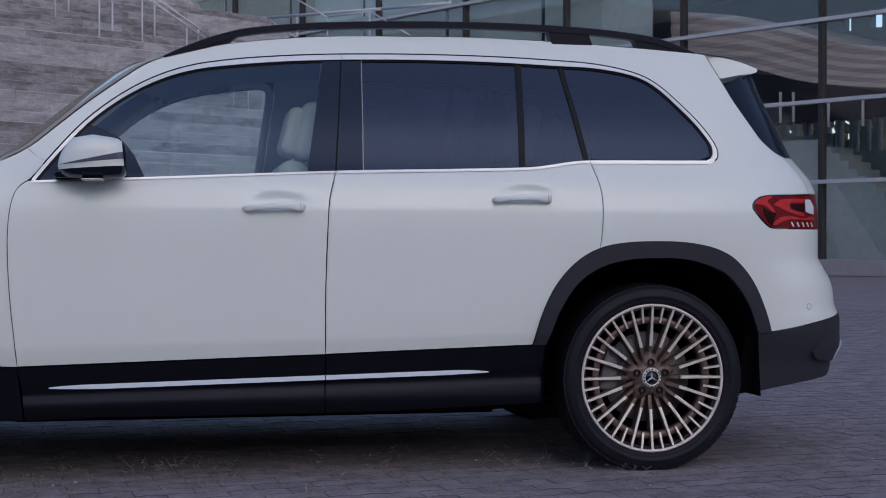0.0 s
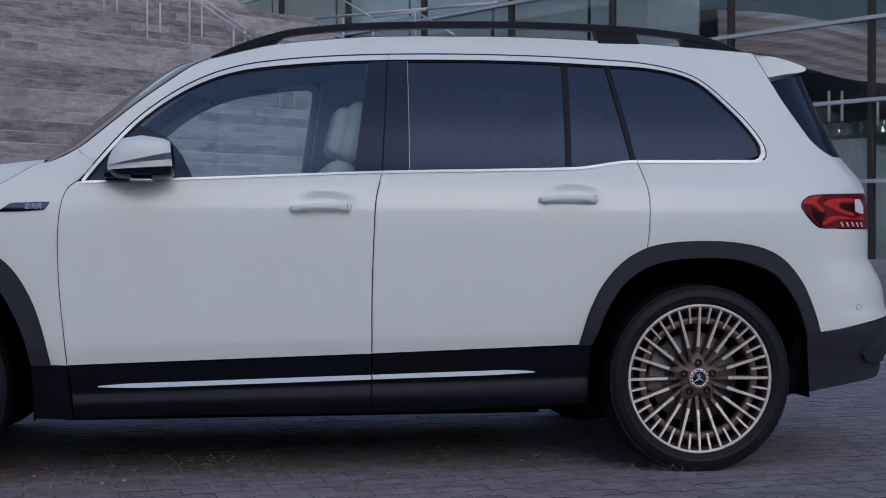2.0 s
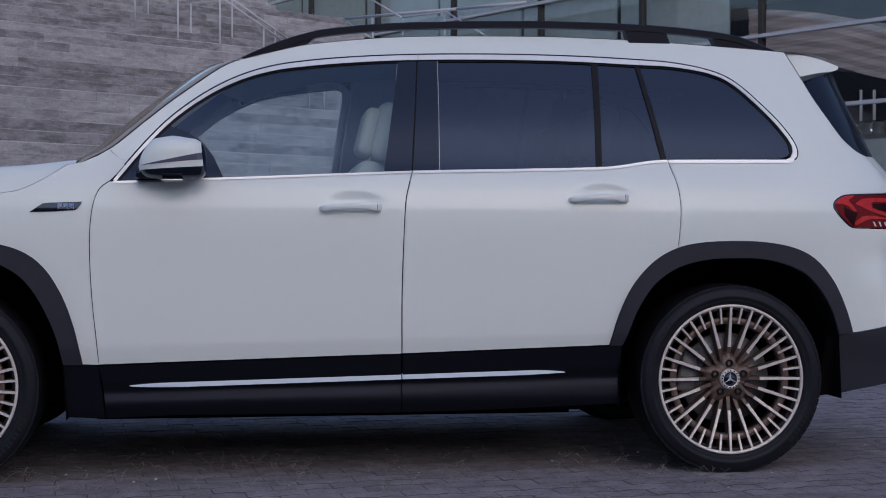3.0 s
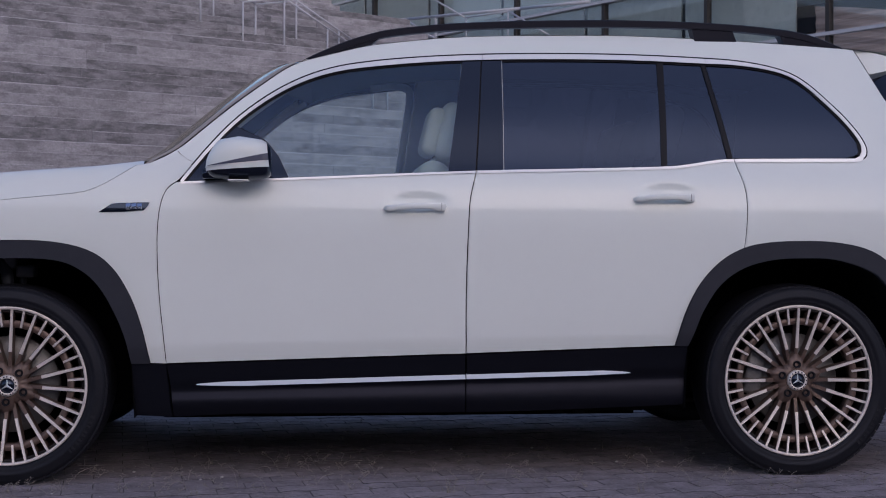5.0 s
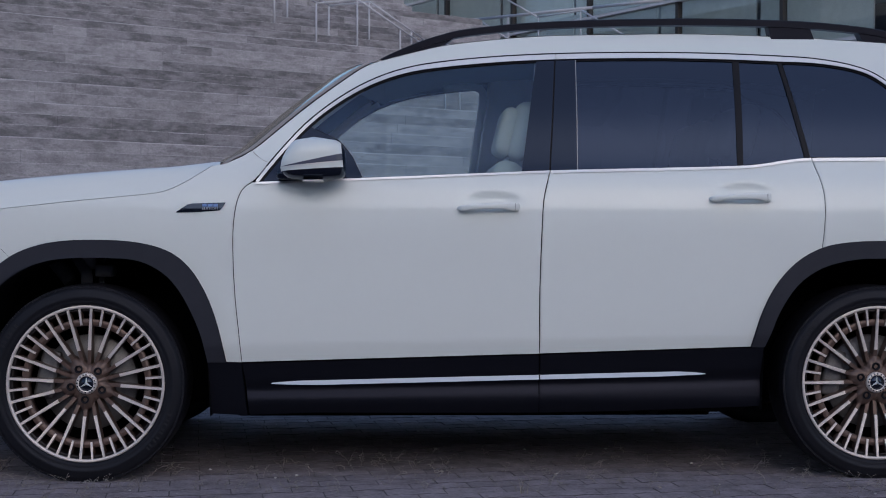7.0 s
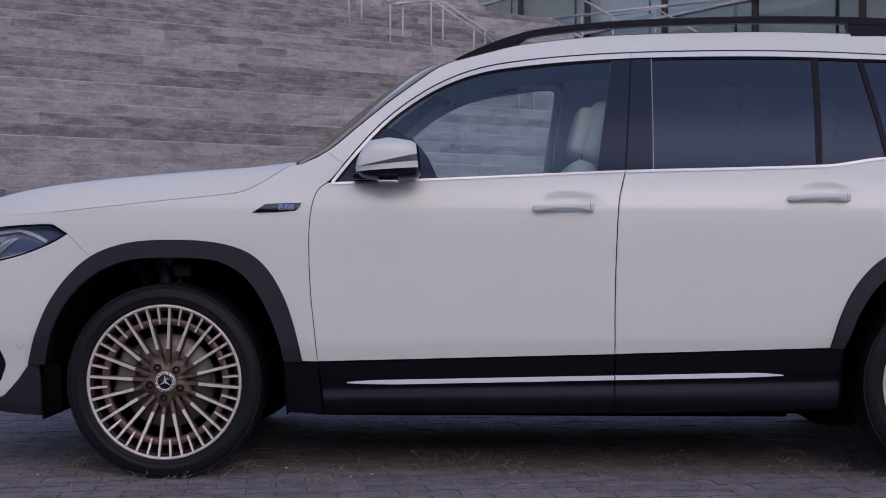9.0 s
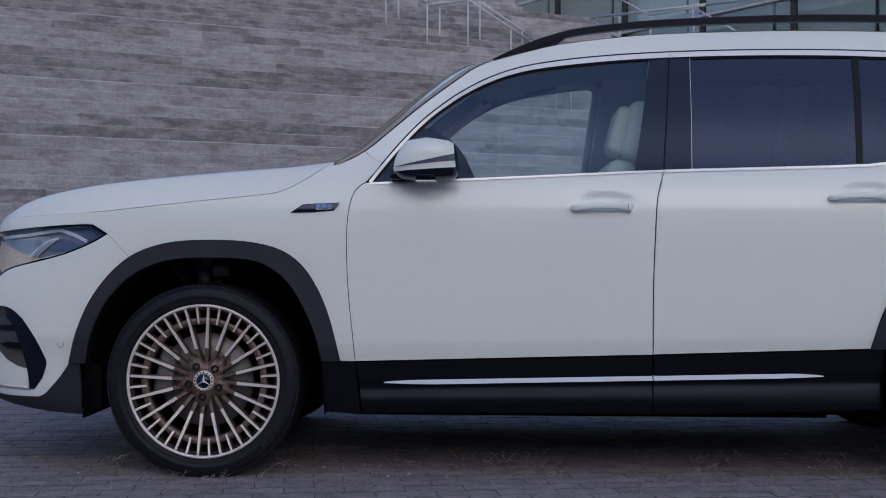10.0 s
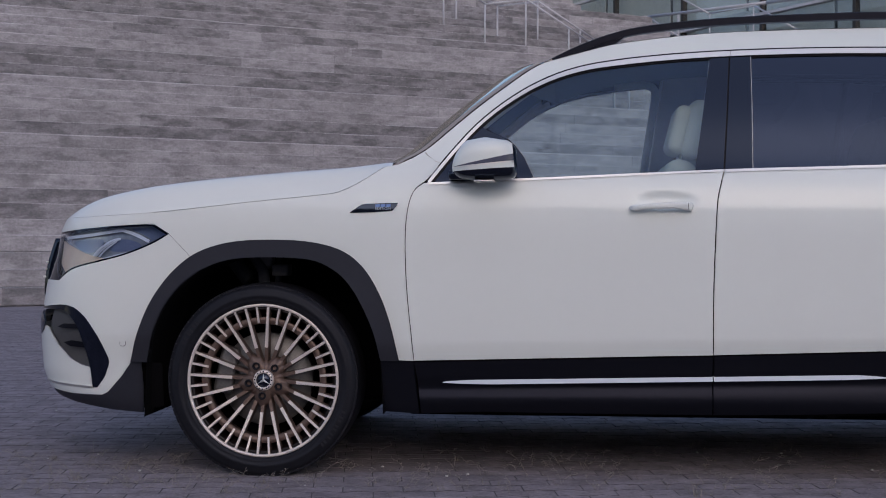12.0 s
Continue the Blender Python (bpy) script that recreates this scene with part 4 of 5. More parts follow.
def top_surfaces():
    # roof spoiler
    bm = bmesh.new()
    prof = Q("1.705,1.599 1.76,1.5945 1.82,1.5865 1.88,1.573 1.947,1.550 1.953,1.546 1.952,1.536 1.932,1.527 1.86,1.517 1.79,1.502")
    rows = []
    for k in (-1.0, -0.9, -0.7, -0.35, 0.0, 0.35, 0.7, 0.9, 1.0):
        row = []
        for x, z in prof:
            arch = 1 - k * k
            row.append(bm.verts.new((x + 0.055 * arch, k * (0.600 + 0.20 * (1.60 - z)) * (1.0 - 0.10 * (x - 1.70)), z + 0.03 * arch * (1 if z > 1.55 else 0.4))))
        rows.append(row)
    for a, b in zip(rows, rows[1:]):
        for k in range(len(prof)):
            bm.faces.new((a[k], a[(k + 1) % len(prof)], b[(k + 1) % len(prof)], b[k]))
    bm.faces.new(rows[0])
    bm.faces.new(rows[-1])
    bmesh.ops.recalc_face_normals(bm, faces=bm.faces)
    for e in bm.edges:
        e.smooth = e.calc_face_angle(0.0) < 0.5
    part("spoiler", bm, PAINT, car)
    # bonnet
    edge = smooth_curve(sorted(HOOD_GAP))
    crest = smooth_curve(Q("-2.268,0.922 -2.20,0.936 -2.16,0.951 -2.11,0.975 -2.03,1.005 -1.92,1.032 -1.81,1.053 -1.595,1.077 -1.38,1.096 -1.165,1.112 -0.91,1.130"))
    rows = []
    for i in range(61):
        x = -2.268 + (2.268 - 0.95) * (i / 60) ** 1.25
        ze = edge(x)
        ye = max(0.02, skin(x, ze) - 0.003)
        row = []
        for k in range(41):
            y = ye * math.sin((k / 40 - 0.5) * math.pi)
            s = max(0.0, 1 - abs(y) / ye)
            core = min(1.0, s / 0.06)
            rise = 0.82 * (1 - (1 - core) ** 1.35) + 0.18 * min(1.0, s / 0.32)
            row.append((x - 0.02 * (1 - s) * 0, y, ze + (crest(x) + 0.010 - ze) * rise + 0.012 * s * rise))
        rows.append(row)
    part("bonnet", sheet(rows), PAINT, car)
    # roof
    redge = smooth_curve(ROOF_EDGE)
    rows = []
    for i in range(41):
        x = -0.375 + (1.98 + 0.375) * i / 40
        ze = redge(x) - (0.012 * max(0.0, x - 1.72) / 0.28)
        ye = skin(x, ze) + 0.001
        rows.append([(x, ye * math.sin((k / 24 - 0.5) * math.pi), ze + 0.030 * min(1.0, (x + 0.375) / 0.5) * (1 - abs(math.sin((k / 24 - 0.5) * math.pi)) ** 2.2)) for k in range(25)])
    part("roof", sheet(rows), PAINT, car)
    roof_front = rows[0]
    part("headliner", sheet([[(p[0], p[1] * 0.93, p[2] - 0.028) for p in r] for r in rows]), HEADLINER, car)
    # windscreen
    pil = smooth_curve([(p[1], p[0]) for p in A_PILLAR])
    rows = []
    for i in range(21):
        z = 1.120 + (1.514 - 1.120) * i / 20
        x0 = pil(z)
        ye = skin(x0, z) - 0.004
        rows.append([(x0 - 0.148 * (1 - (k / 10 - 1) ** 2) + 0.002, ye * (k / 10 - 1), z + 0.022 * (1 - (k / 10 - 1) ** 2)) for k in range(21)])
    top = rows[-1]
    a = [top[int(k * 20 / 24)] for k in range(25)]
    part("roof_header", sheet([[(p[0], p[1], p[2] + 0.001) for p in a], [(p[0] + 0.002, p[1], p[2] - 0.004) for p in roof_front]]), LINING, car)
    part("header_lining", sheet([[(p[0] + 0.004, p[1] * 0.985, p[2] - 0.014) for p in a], [(p[0] + 0.01, p[1] * 0.985, p[2] - 0.032) for p in roof_front]]), HEADLINER, car)
    part("windscreen", sheet(rows), SCREEN, car, "windscreen glass")
    for cut in (slice(0, 4), slice(-4, None)):
        part("windscreen_seal", sheet([[(p[0] + 0.006, p[1], p[2] - 0.006) for p in r[cut]] for r in rows]), LINING, car)
    for cut in (slice(0, 2), slice(-2, None)):          # added strips along both edges; the brown seen in the glass is their colour
        part("windscreen_edge_tone", sheet([[(p[0] - 0.003, p[1], p[2] + 0.003) for p in r[cut]] for r in rows]), SCREEN_EDGE_TONE, car)
    # cowl below the glass
    bm = bmesh.new()
    box(bm, -1.02, -0.80, -0.62, 0.62, 1.02, 1.095, bevel=0.02)
    part("cowl", bm, PLASTIC, car)
    bm = bmesh.new()
    box(bm, -0.86, -0.42, -0.74, 0.74, 0.86, 1.075, bevel=0.05)
    part("dashboard", bm, LINING, car)


def inner_body():
    """Dark structure behind the panels, floor and wheel housings."""
    for side in (-1, 1):
        lower = [(-0.96, 0.25), (-0.93, 0.60), (-1.00, 0.78), (-0.98, 1.04), (-0.80, 1.03), (1.15, 1.10), (1.62, 1.13), (1.75, 1.14), (1.80, 1.0), (1.75, 0.86), (1.20, 0.83), (1.02, 0.70), (0.95, 0.50), (0.95, 0.27)]
        panel("inner_panel", lower, DARK, car, off=-0.022, depth=0.03, side=side)
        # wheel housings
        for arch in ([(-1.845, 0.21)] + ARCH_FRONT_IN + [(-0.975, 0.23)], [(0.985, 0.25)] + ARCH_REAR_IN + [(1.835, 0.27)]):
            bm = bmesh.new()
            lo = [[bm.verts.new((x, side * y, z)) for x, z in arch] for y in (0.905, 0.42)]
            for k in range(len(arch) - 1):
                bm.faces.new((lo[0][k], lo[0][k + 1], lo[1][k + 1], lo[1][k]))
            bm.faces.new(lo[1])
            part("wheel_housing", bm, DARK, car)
        # headliner rail, pillars inside
        bm = bmesh.new()
        tube(bm, [(x, side * (skin(x, z) - 0.05), z + (0.045 if side < 0 else 0.075)) for x, z in ((-0.78, 1.13), (-0.55, 1.335), (-0.32, 1.465), (0.0, 1.515), (0.6, 1.54), (1.2, 1.53), (1.62, 1.46))], 0.016, 8)
        part("cabin_rail", bm, HEADLINER, car)
        bm = bmesh.new()
        tube(bm, [(x + (0.05 if side < 0 else 0.015), side * (skin(x, z) - 0.05), z - 0.01) for x, z in A_PILLAR[2:-1]], 0.036 if side < 0 else 0.022, 8)
        part("inner_a_pillar", bm, BEIGE, car)
        bm = bmesh.new()
        near = 0.095 if side < 0 else 0.0
        for z0, z1 in ((0.95, 1.12), (1.12, 1.33), (1.33, 1.60)):
            vs = [bm.verts.new((x + 0.055 * (z - 1.1) / 0.45, side * (skin(0.2, z) - 0.03 - d), z)) for z in (z0, z1) for x, d in ((0.050 + near, 0.0), (0.062 + near, 0.035), (0.26, 0.035), (0.27, 0.0))]
            for k in range(4):
                bm.faces.new((vs[k], vs[(k + 1) % 4], vs[4 + (k + 1) % 4], vs[4 + k]))
        bmesh.ops.recalc_face_normals(bm, faces=bm.faces)
        part("cabin_pillar", bm, BEIGE, car, smooth=False)
        if side > 0:
            # added cream tube; the light on the pillar's edge is put into its colour
            bm = bmesh.new()
            tube(bm, [(x, skin(0.2, z) - 0.105, z) for x, z in bend(Q("0.028,1.04 0.053,1.25 0.078,1.45 0.085,1.51 0.078,1.545 0.050,1.560 0.0,1.564 -0.10,1.556"), 4)], 0.018, 10)
            part("lit_pillar_edge", bm, LEATHER, car)
            panel("c_pillar_lining", [(1.05, 1.10), (1.23, 1.10), (1.21, 1.53), (1.07, 1.53)], LINING, car, off=-0.03, depth=0.01, side=side)
            sweep = bend(Q("-0.70,1.285 -0.645,1.331 -0.606,1.361 -0.529,1.412 -0.44,1.463 -0.338,1.507 -0.237,1.531 -0.109,1.546 -0.007,1.551 0.058,1.550 0.085,1.533 0.093,1.503 0.086,1.44 0.077,1.378"), 3)
            bm = bmesh.new()
            rows = []
            for i, (x, z) in enumerate(sweep):
                a, b = sweep[max(i - 1, 0)], sweep[min(i + 1, len(sweep) - 1)]
                t = Vector((b[0] - a[0], b[1] - a[1])).normalized()
                rows.append([(x - t.y * d, skin(x, z) - 0.035 - 0.006 * k, z + t.x * d) for k, d in ((1, 0.0), (0, 0.004), (0, 0.055))])
            part("window_trim", sheet(rows), HEADLINER, car)
        bm = bmesh.new()
        box(bm, -0.80, 0.95, 0.80, 0.845, 0.30, 1.065, bevel=0.01)
        bmesh.ops.scale(bm, vec=(1, side, 1), verts=bm.verts)
        part("door_lining", bm, LINING, car)
    part("tailgate_lining", sheet([[(1.64 + 0.10 * (1.5 - z), (skin(1.60, z) - 0.07) * k / 6, z) for k in range(-6, 7)] for z in (0.9, 1.1, 1.3, 1.42, 1.50, 1.545)]), LINING, car)
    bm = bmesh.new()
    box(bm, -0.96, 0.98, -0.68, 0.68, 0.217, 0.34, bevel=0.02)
    # unseen lower steps, added to deepen the shade under the car
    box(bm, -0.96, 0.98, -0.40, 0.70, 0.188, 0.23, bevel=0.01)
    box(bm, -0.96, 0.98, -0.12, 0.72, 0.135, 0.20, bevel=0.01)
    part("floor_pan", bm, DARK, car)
    bm = bmesh.new()
    line = []          # the pinched flange climbs to the rear and is uneven below
    for i in range(90):
        x = -0.84 + 0.02 * i
        dent = sum(d for a, b, d in ((-0.50, -0.36, 0.004), (-0.12, -0.02, 0.003), (0.30, 0.35, 0.006), (0.52, 0.55, 0.009), (0.60, 0.635, 0.012), (0.665, 0.685, 0.007), (0.80, 0.86, 0.006)) if a <= x < b)
        line.append((x, 0.2325 + 0.0105 * (x + 0.84) / 1.8 - dent))
    ring = [[bm.verts.new((x, y, z)) for x, z in line + [(x, 0.30) for x, _ in line[::-1]]] for y in (-0.845, -0.79)]
    n = len(ring[0])
    for k in range(n):
        bm.faces.new((ring[0][k], ring[0][(k + 1) % n], ring[1][(k + 1) % n], ring[1][k]))
    for r in ring:
        for k in range(len(line) - 1):
            bm.faces.new((r[k], r[k + 1], r[n - 2 - k], r[n - 1 - k]))
    bmesh.ops.recalc_face_normals(bm, faces=bm.faces)
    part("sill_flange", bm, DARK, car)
    bm = bmesh.new()
    box(bm, -2.15, -0.96, -0.44, 0.44, 0.24, 0.86, bevel=0.03)
    part("front_structure", bm, DARK, car)
    bm = bmesh.new()
    box(bm, 0.98, 2.12, -0.44, 0.44, 0.27, 0.88, bevel=0.03)
    part("rear_structure", bm, DARK, car)
    bm = bmesh.new()
    box(bm, 1.72, 1.80, -0.70, 0.70, 0.85, 1.30, bevel=0.01)
    part("boot_wall", bm, LINING, car)
    # suspension seen in the front arch
    for side in (-1, 1):
        bm = bmesh.new()
        tube(bm, [(-1.485, side * 0.70, 0.79), (-1.448, side * 0.72, 0.735), (-1.44, side * 0.72, 0.60), (-1.43, side * 0.74, 0.40)], 0.022, 10)
        part("strut", bm, LINING, car)
        bm = bmesh.new()
        box(bm, -1.415, -1.350, 0.66, 0.74, 0.718, 0.762, bevel=0.012)
        box(bm, -1.480, -1.415, 0.66, 0.72, 0.745, 0.80, bevel=0.015)
        bmesh.ops.scale(bm, vec=(1, side, 1), verts=bm.verts)
        bmesh.ops.recalc_face_normals(bm, faces=bm.faces)
        part("strut_bracket", bm, CURTAIN_GREY, car)
        bm = bmesh.new()
        tube(bm, [(-1.40, side * 0.66, 0.80), (-1.40, side * 0.70, 0.62)], 0.012, 8)
        tube(bm, [(-1.60, side * 0.60, 0.79), (-1.52, side * 0.64, 0.70)], 0.03, 8)
        part("suspension_arm", bm, LINING, car)


def seat(x, y, mat=LEATHER):
    bm = bmesh.new()
    box(bm, -0.24, 0.26, -0.25, 0.25, 0.0, 0.16, Matrix.Translation((x - 0.10, y, 0.50)), bevel=0.05)
    cushion = part("car_seat", bm, mat, car, "cream leather car seat")
    bm = bmesh.new()
    lean = Matrix.Translation((x + 0.14, y, 0.62)) @ Matrix.Rotation(radians(14), 4, "Y")
    box(bm, -0.06, 0.075, -0.25, 0.25, 0.0, 0.555, lean, bevel=0.064, rounds=5)
    part("backrest", bm, mat, cushion)
    bm = bmesh.new()
    box(bm, -0.018, 0.075, -0.14, 0.14, 0.570, 0.800, lean, bevel=0.044, rounds=6)
    rest = part("headrest", bm, mat, cushion)
    bm = bmesh.new()
    box(bm, -0.064, 0.010, -0.128, 0.128, 0.575, 0.765, lean, bevel=0.034, rounds=6)
    part("headrest_pad", bm, mat, rest)
    for dy in (-0.07, 0.07):
        bm = bmesh.new()
        tube(bm, [lean @ Vector((0, dy, 0.50)), lean @ Vector((0, dy, 0.60))], 0.006, 8)
        part("headrest_post", bm, CHROME, cushion)


def roof_rail(side):
    top = bend(Q("-0.430,1.507 -0.358,1.546 -0.255,1.592 -0.152,1.627 -0.048,1.650 0.184,1.675 0.485,1.689 0.816,1.696 1.154,1.691 1.384,1.676 1.547,1.652 1.705,1.594"), 4)
    bm = bmesh.new()
    rows = []
    n = len(top)
    for i, (x, z) in enumerate(top):
        h = 0.027
        y = 0.60
        rows.append([bm.verts.new((x + 0.0, side * (y + dy), z + dz)) for dy, dz in ((0.016, -0.004), (0.010, 0.0), (-0.010, 0.0), (-0.016, -0.004), (-0.016, -h), (0.016, -h))])
    for a, b in zip(rows, rows[1:]):
        for k in range(6):
            bm.faces.new((a[k], a[(k + 1) % 6], b[(k + 1) % 6], b[k]))
    bm.faces.new(rows[0])
    bm.faces.new(rows[-1])
    bmesh.ops.recalc_face_normals(bm, faces=bm.faces)
    rail = part("roof_rail", bm, PLASTIC, car, "black raised roof rail", smooth=False)
    for pts in (Q("-0.43,1.490 -0.358,1.530 -0.255,1.575 -0.152,1.607 -0.098,1.622 -0.155,1.578 -0.30,1.535"), Q("1.085,1.669 1.245,1.663 1.266,1.610 1.099,1.615"), Q("1.430,1.650 1.547,1.632 1.690,1.590 1.60,1.592 1.458,1.600")):
        bm = bmesh.new()
        f = bm.faces.new([bm.verts.new((x, side * 0.612, z)) for x, z in pts])
        g = bmesh.ops.extrude_face_region(bm, geom=[f])
        bmesh.ops.translate(bm, verts=[v for v in g["geom"] if isinstance(v, bmesh.types.BMVert)], vec=(0, -side * 0.05, 0))
        bmesh.ops.recalc_face_normals(bm, faces=bm.faces)
        part("rail_foot", bm, PLASTIC, rail, smooth=False)


def wheel_meshes():
    out = {}

    def keep(name, bm, mat, smooth=True):
        ob_mesh = bpy.data.meshes.new(name)
        bm.to_mesh(ob_mesh)
        bm.free()
        ob_mesh.materials.append(mat)
        if smooth:
            ob_mesh.shade_smooth()
        out[name] = ob_mesh
    bm = bmesh.new()
    lathe(bm, [(0.262, -0.094), (0.275, -0.101), (0.284, -0.107), (0.290, -0.1125), (0.2915, -0.1115), (0.300, -0.118), (0.310, -0.1205), (0.3115, -0.1195), (0.325, -0.120), (0.335, -0.115), (0.345, -0.103), (0.350, -0.090), (0.3525, -0.05), (0.353, 0.0), (0.3525, 0.05), (0.350, 0.09), (0.335, 0.115), (0.31, 0.12), (0.27, 0.10)], 96)
    keep("tyre", bm, TYRE)
    bm = bmesh.new()
    for k in range(72):          # shoulder blocks of the tread
        a = 2 * math.pi * k / 72
        m = Matrix.Rotation(-a, 4, "Y")
        box(bm, 0.334, 0.3468, -0.1085, -0.088, -0.0132, 0.0132, m)
    keep("tread", bm, TYRE, False)
    bm = bmesh.new()
    lathe(bm, [(0.277, -0.100), (0.2775, -0.1055), (0.274, -0.108), (0.2675, -0.1065), (0.2660, -0.100)], 96)
    keep("rim_lip", bm, MACHINED)
    bm = bmesh.new()
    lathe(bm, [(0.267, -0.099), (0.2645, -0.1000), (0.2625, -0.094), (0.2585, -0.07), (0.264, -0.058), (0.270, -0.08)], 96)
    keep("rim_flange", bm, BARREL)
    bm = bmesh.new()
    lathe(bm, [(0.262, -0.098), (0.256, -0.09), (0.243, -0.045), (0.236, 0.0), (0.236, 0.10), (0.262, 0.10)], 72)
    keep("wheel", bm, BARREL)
    # added dark disc that stands for the shade behind the spokes
    bm = bmesh.new()
    lathe(bm, [(0.0, 0.015), (0.238, 0.015), (0.238, 0.022), (0.0, 0.022)], 48, close=False)
    keep("shade_disc", bm, DARK)
    bm = bmesh.new()
    lathe(bm, [(0.203, -0.074), (0.2045, -0.084), (0.2275, -0.088), (0.2290, -0.084), (0.226, -0.045), (0.203, -0.045)], 80)
    keep("inner_ring", bm, BRONZE)

    def spoke(r0, r1, w0, w1, y0, y1, deep):
        bm = bmesh.new()
        vs = []
        for r, w, y in ((r0, w0, y0), (r1, w1, y1)):
            vs.append([bm.verts.new((r, yy, s)) for yy, s in ((y, -w), (y, w), (y + deep, w * 1.25), (y + deep, -w * 1.25))])
        for k in range(4):
            bm.faces.new((vs[0][k], vs[0][(k + 1) % 4], vs[1][(k + 1) % 4], vs[1][k]))
        bm.faces.new(vs[0])
        bm.faces.new(vs[1])
        bmesh.ops.recalc_face_normals(bm, faces=bm.faces)
        return bm
    keep("spoke", spoke(0.118, 0.271, 0.0053, 0.0039, -0.083, -0.1055, 0.004), MACHINED, False)
    keep("spoke_side", spoke(0.062, 0.262, 0.0066, 0.0046, -0.066, -0.1005, 0.035), BRONZE, False)
    keep("short_spoke", spoke(0.207, 0.271, 0.0034, 0.0037, -0.092, -0.1055, 0.004), MACHINED, False)
    keep("short_spoke_side", spoke(0.207, 0.262, 0.0052, 0.0045, -0.088, -0.1005, 0.035), BRONZE, False)
    bm = bmesh.new()
    lathe(bm, [(0.0, -0.082), (0.038, -0.082), (0.060, -0.080), (0.076, -0.073), (0.086, -0.060), (0.086, -0.03), (0.0, -0.03)], 100, close=False)
    for v in bm.verts:
        r, a = math.hypot(v.co.x, v.co.z), math.atan2(v.co.z, v.co.x)
        if r > 0.055:
            k = 1.0 + 0.20 * math.cos(5 * a) + 0.05 * math.cos(20 * a)
            v.co.x, v.co.z = v.co.x * k, v.co.z * k
    keep("hub", bm, BRONZE)
    bm = bmesh.new()
    lathe(bm, [(0.0, -0.0935), (0.026, -0.0935), (0.0265, -0.091), (0.0, -0.091)], 40, close=False)
    keep("cap_disc", bm, PIANO)
    bm = bmesh.new()
    lathe(bm, [(0.026, -0.096), (0.030, -0.0965), (0.036, -0.094), (0.038, -0.088), (0.038, -0.08), (0.026, -0.08)], 48)
    keep("cap_ring", bm, MACHINED)
    bm = bmesh.new()
    for k in range(16):
        box(bm, 0.0295, 0.0335, -0.0985, -0.094, -0.0022, 0.0022, Matrix.Rotation(radians(22.5 * k + (4 if k % 3 else 0)), 4, "Y"))
    keep("cap_marks", bm, PIANO, False)
    bm = bmesh.new()
    box(bm, 0.3085, 0.3225, -0.1212, -0.117, -0.004, 0.0045)
    keep("sidewall_mark", bm, MARK, False)
    bm = bmesh.new()
    for k in range(3):
        m = Matrix.Rotation(radians(-90 + 120 * k), 4, "Y")
        vs = [bm.verts.new(m @ Vector(p)) for p in ((0, -0.0985, 0), (-0.003, -0.0945, 0.0052), (0.0265, -0.0945, 0), (-0.003, -0.0945, -0.0052))]
        bm.faces.new((vs[0], vs[1], vs[2]))
        bm.faces.new((vs[0], vs[2], vs[3]))
    bmesh.ops.recalc_face_normals(bm, faces=bm.faces)
    keep("cap_emblem", bm, CHROME, False)
    bm = bmesh.new()
    lathe(bm, [(0.0, -0.070), (0.0065, -0.070), (0.008, -0.078), (0.0130, -0.082), (0.0140, -0.079), (0.0140, -0.055), (0.0, -0.055)], 18, close=False)
    keep("wheel_bolt", bm, RUBBER_SEAL)
    bm = bmesh.new()
    lathe(bm, [(0.06, -0.028), (0.075, -0.030), (0.168, -0.030), (0.170, -0.026), (0.170, -0.004), (0.06, -0.004)], 72)
    keep("brake_disc", bm, DISC_DARK)
    bm = bmesh.new()
    box(bm, -0.185, -0.115, -0.052, 0.03, -0.085, 0.085, bevel=0.015)
    keep("brake_caliper", bm, DISC_DARK)
    return out


WHEEL = wheel_meshes()


def wheel(x, side, turn, bolts):
    """One wheel: barrel with tyre, lip, twenty long and twenty short spokes, hub, cap and bolts."""
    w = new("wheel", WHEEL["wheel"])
    w.parent = car
    tagged(w, "multi-spoke bronze and machined alloy wheel")
    w.matrix_basis = Matrix.Translation((x, side * 0.782, 0.344)) @ (Matrix() if side < 0 else Matrix.Rotation(math.pi, 4, "Z"))

    def sub(name, m=None):
        ob = new(name, WHEEL[name])
        ob.parent = w
        if m is not None:
            ob.matrix_basis = m
        return ob
    for n in ("tyre", "tread", "rim_lip", "rim_flange", "inner_ring", "cap_marks", "cap_disc", "cap_ring", "brake_disc", "shade_disc"):
        sub(n)
    sub("hub", Matrix.Rotation(-radians(bolts), 4, "Y"))
    sub("cap_emblem", Matrix.Rotation(radians(turn / 2), 4, "Y"))
    sub("brake_caliper", Matrix.Rotation(radians(12), 4, "Y"))
    for k in range(15):
        sub("sidewall_mark", Matrix.Rotation(radians((20 if k < 9 else 176) + 3.2 * k + (k % 2) * 0.6), 4, "Y"))
    for k in range(20):
        m = Matrix.Rotation(radians(18 * k + 4 + turn), 4, "Y")
        sub("spoke", m)
        sub("spoke_side", m)
        m = Matrix.Rotation(radians(18 * k + 13 + turn), 4, "Y")
        sub("short_spoke", m)
        sub("short_spoke_side", m)
    for k in range(5):
        a = radians(72 * k + bolts)
        sub("wheel_bolt", Matrix.Translation((0.058 * math.cos(a), -0.0095, 0.058 * math.sin(a))))


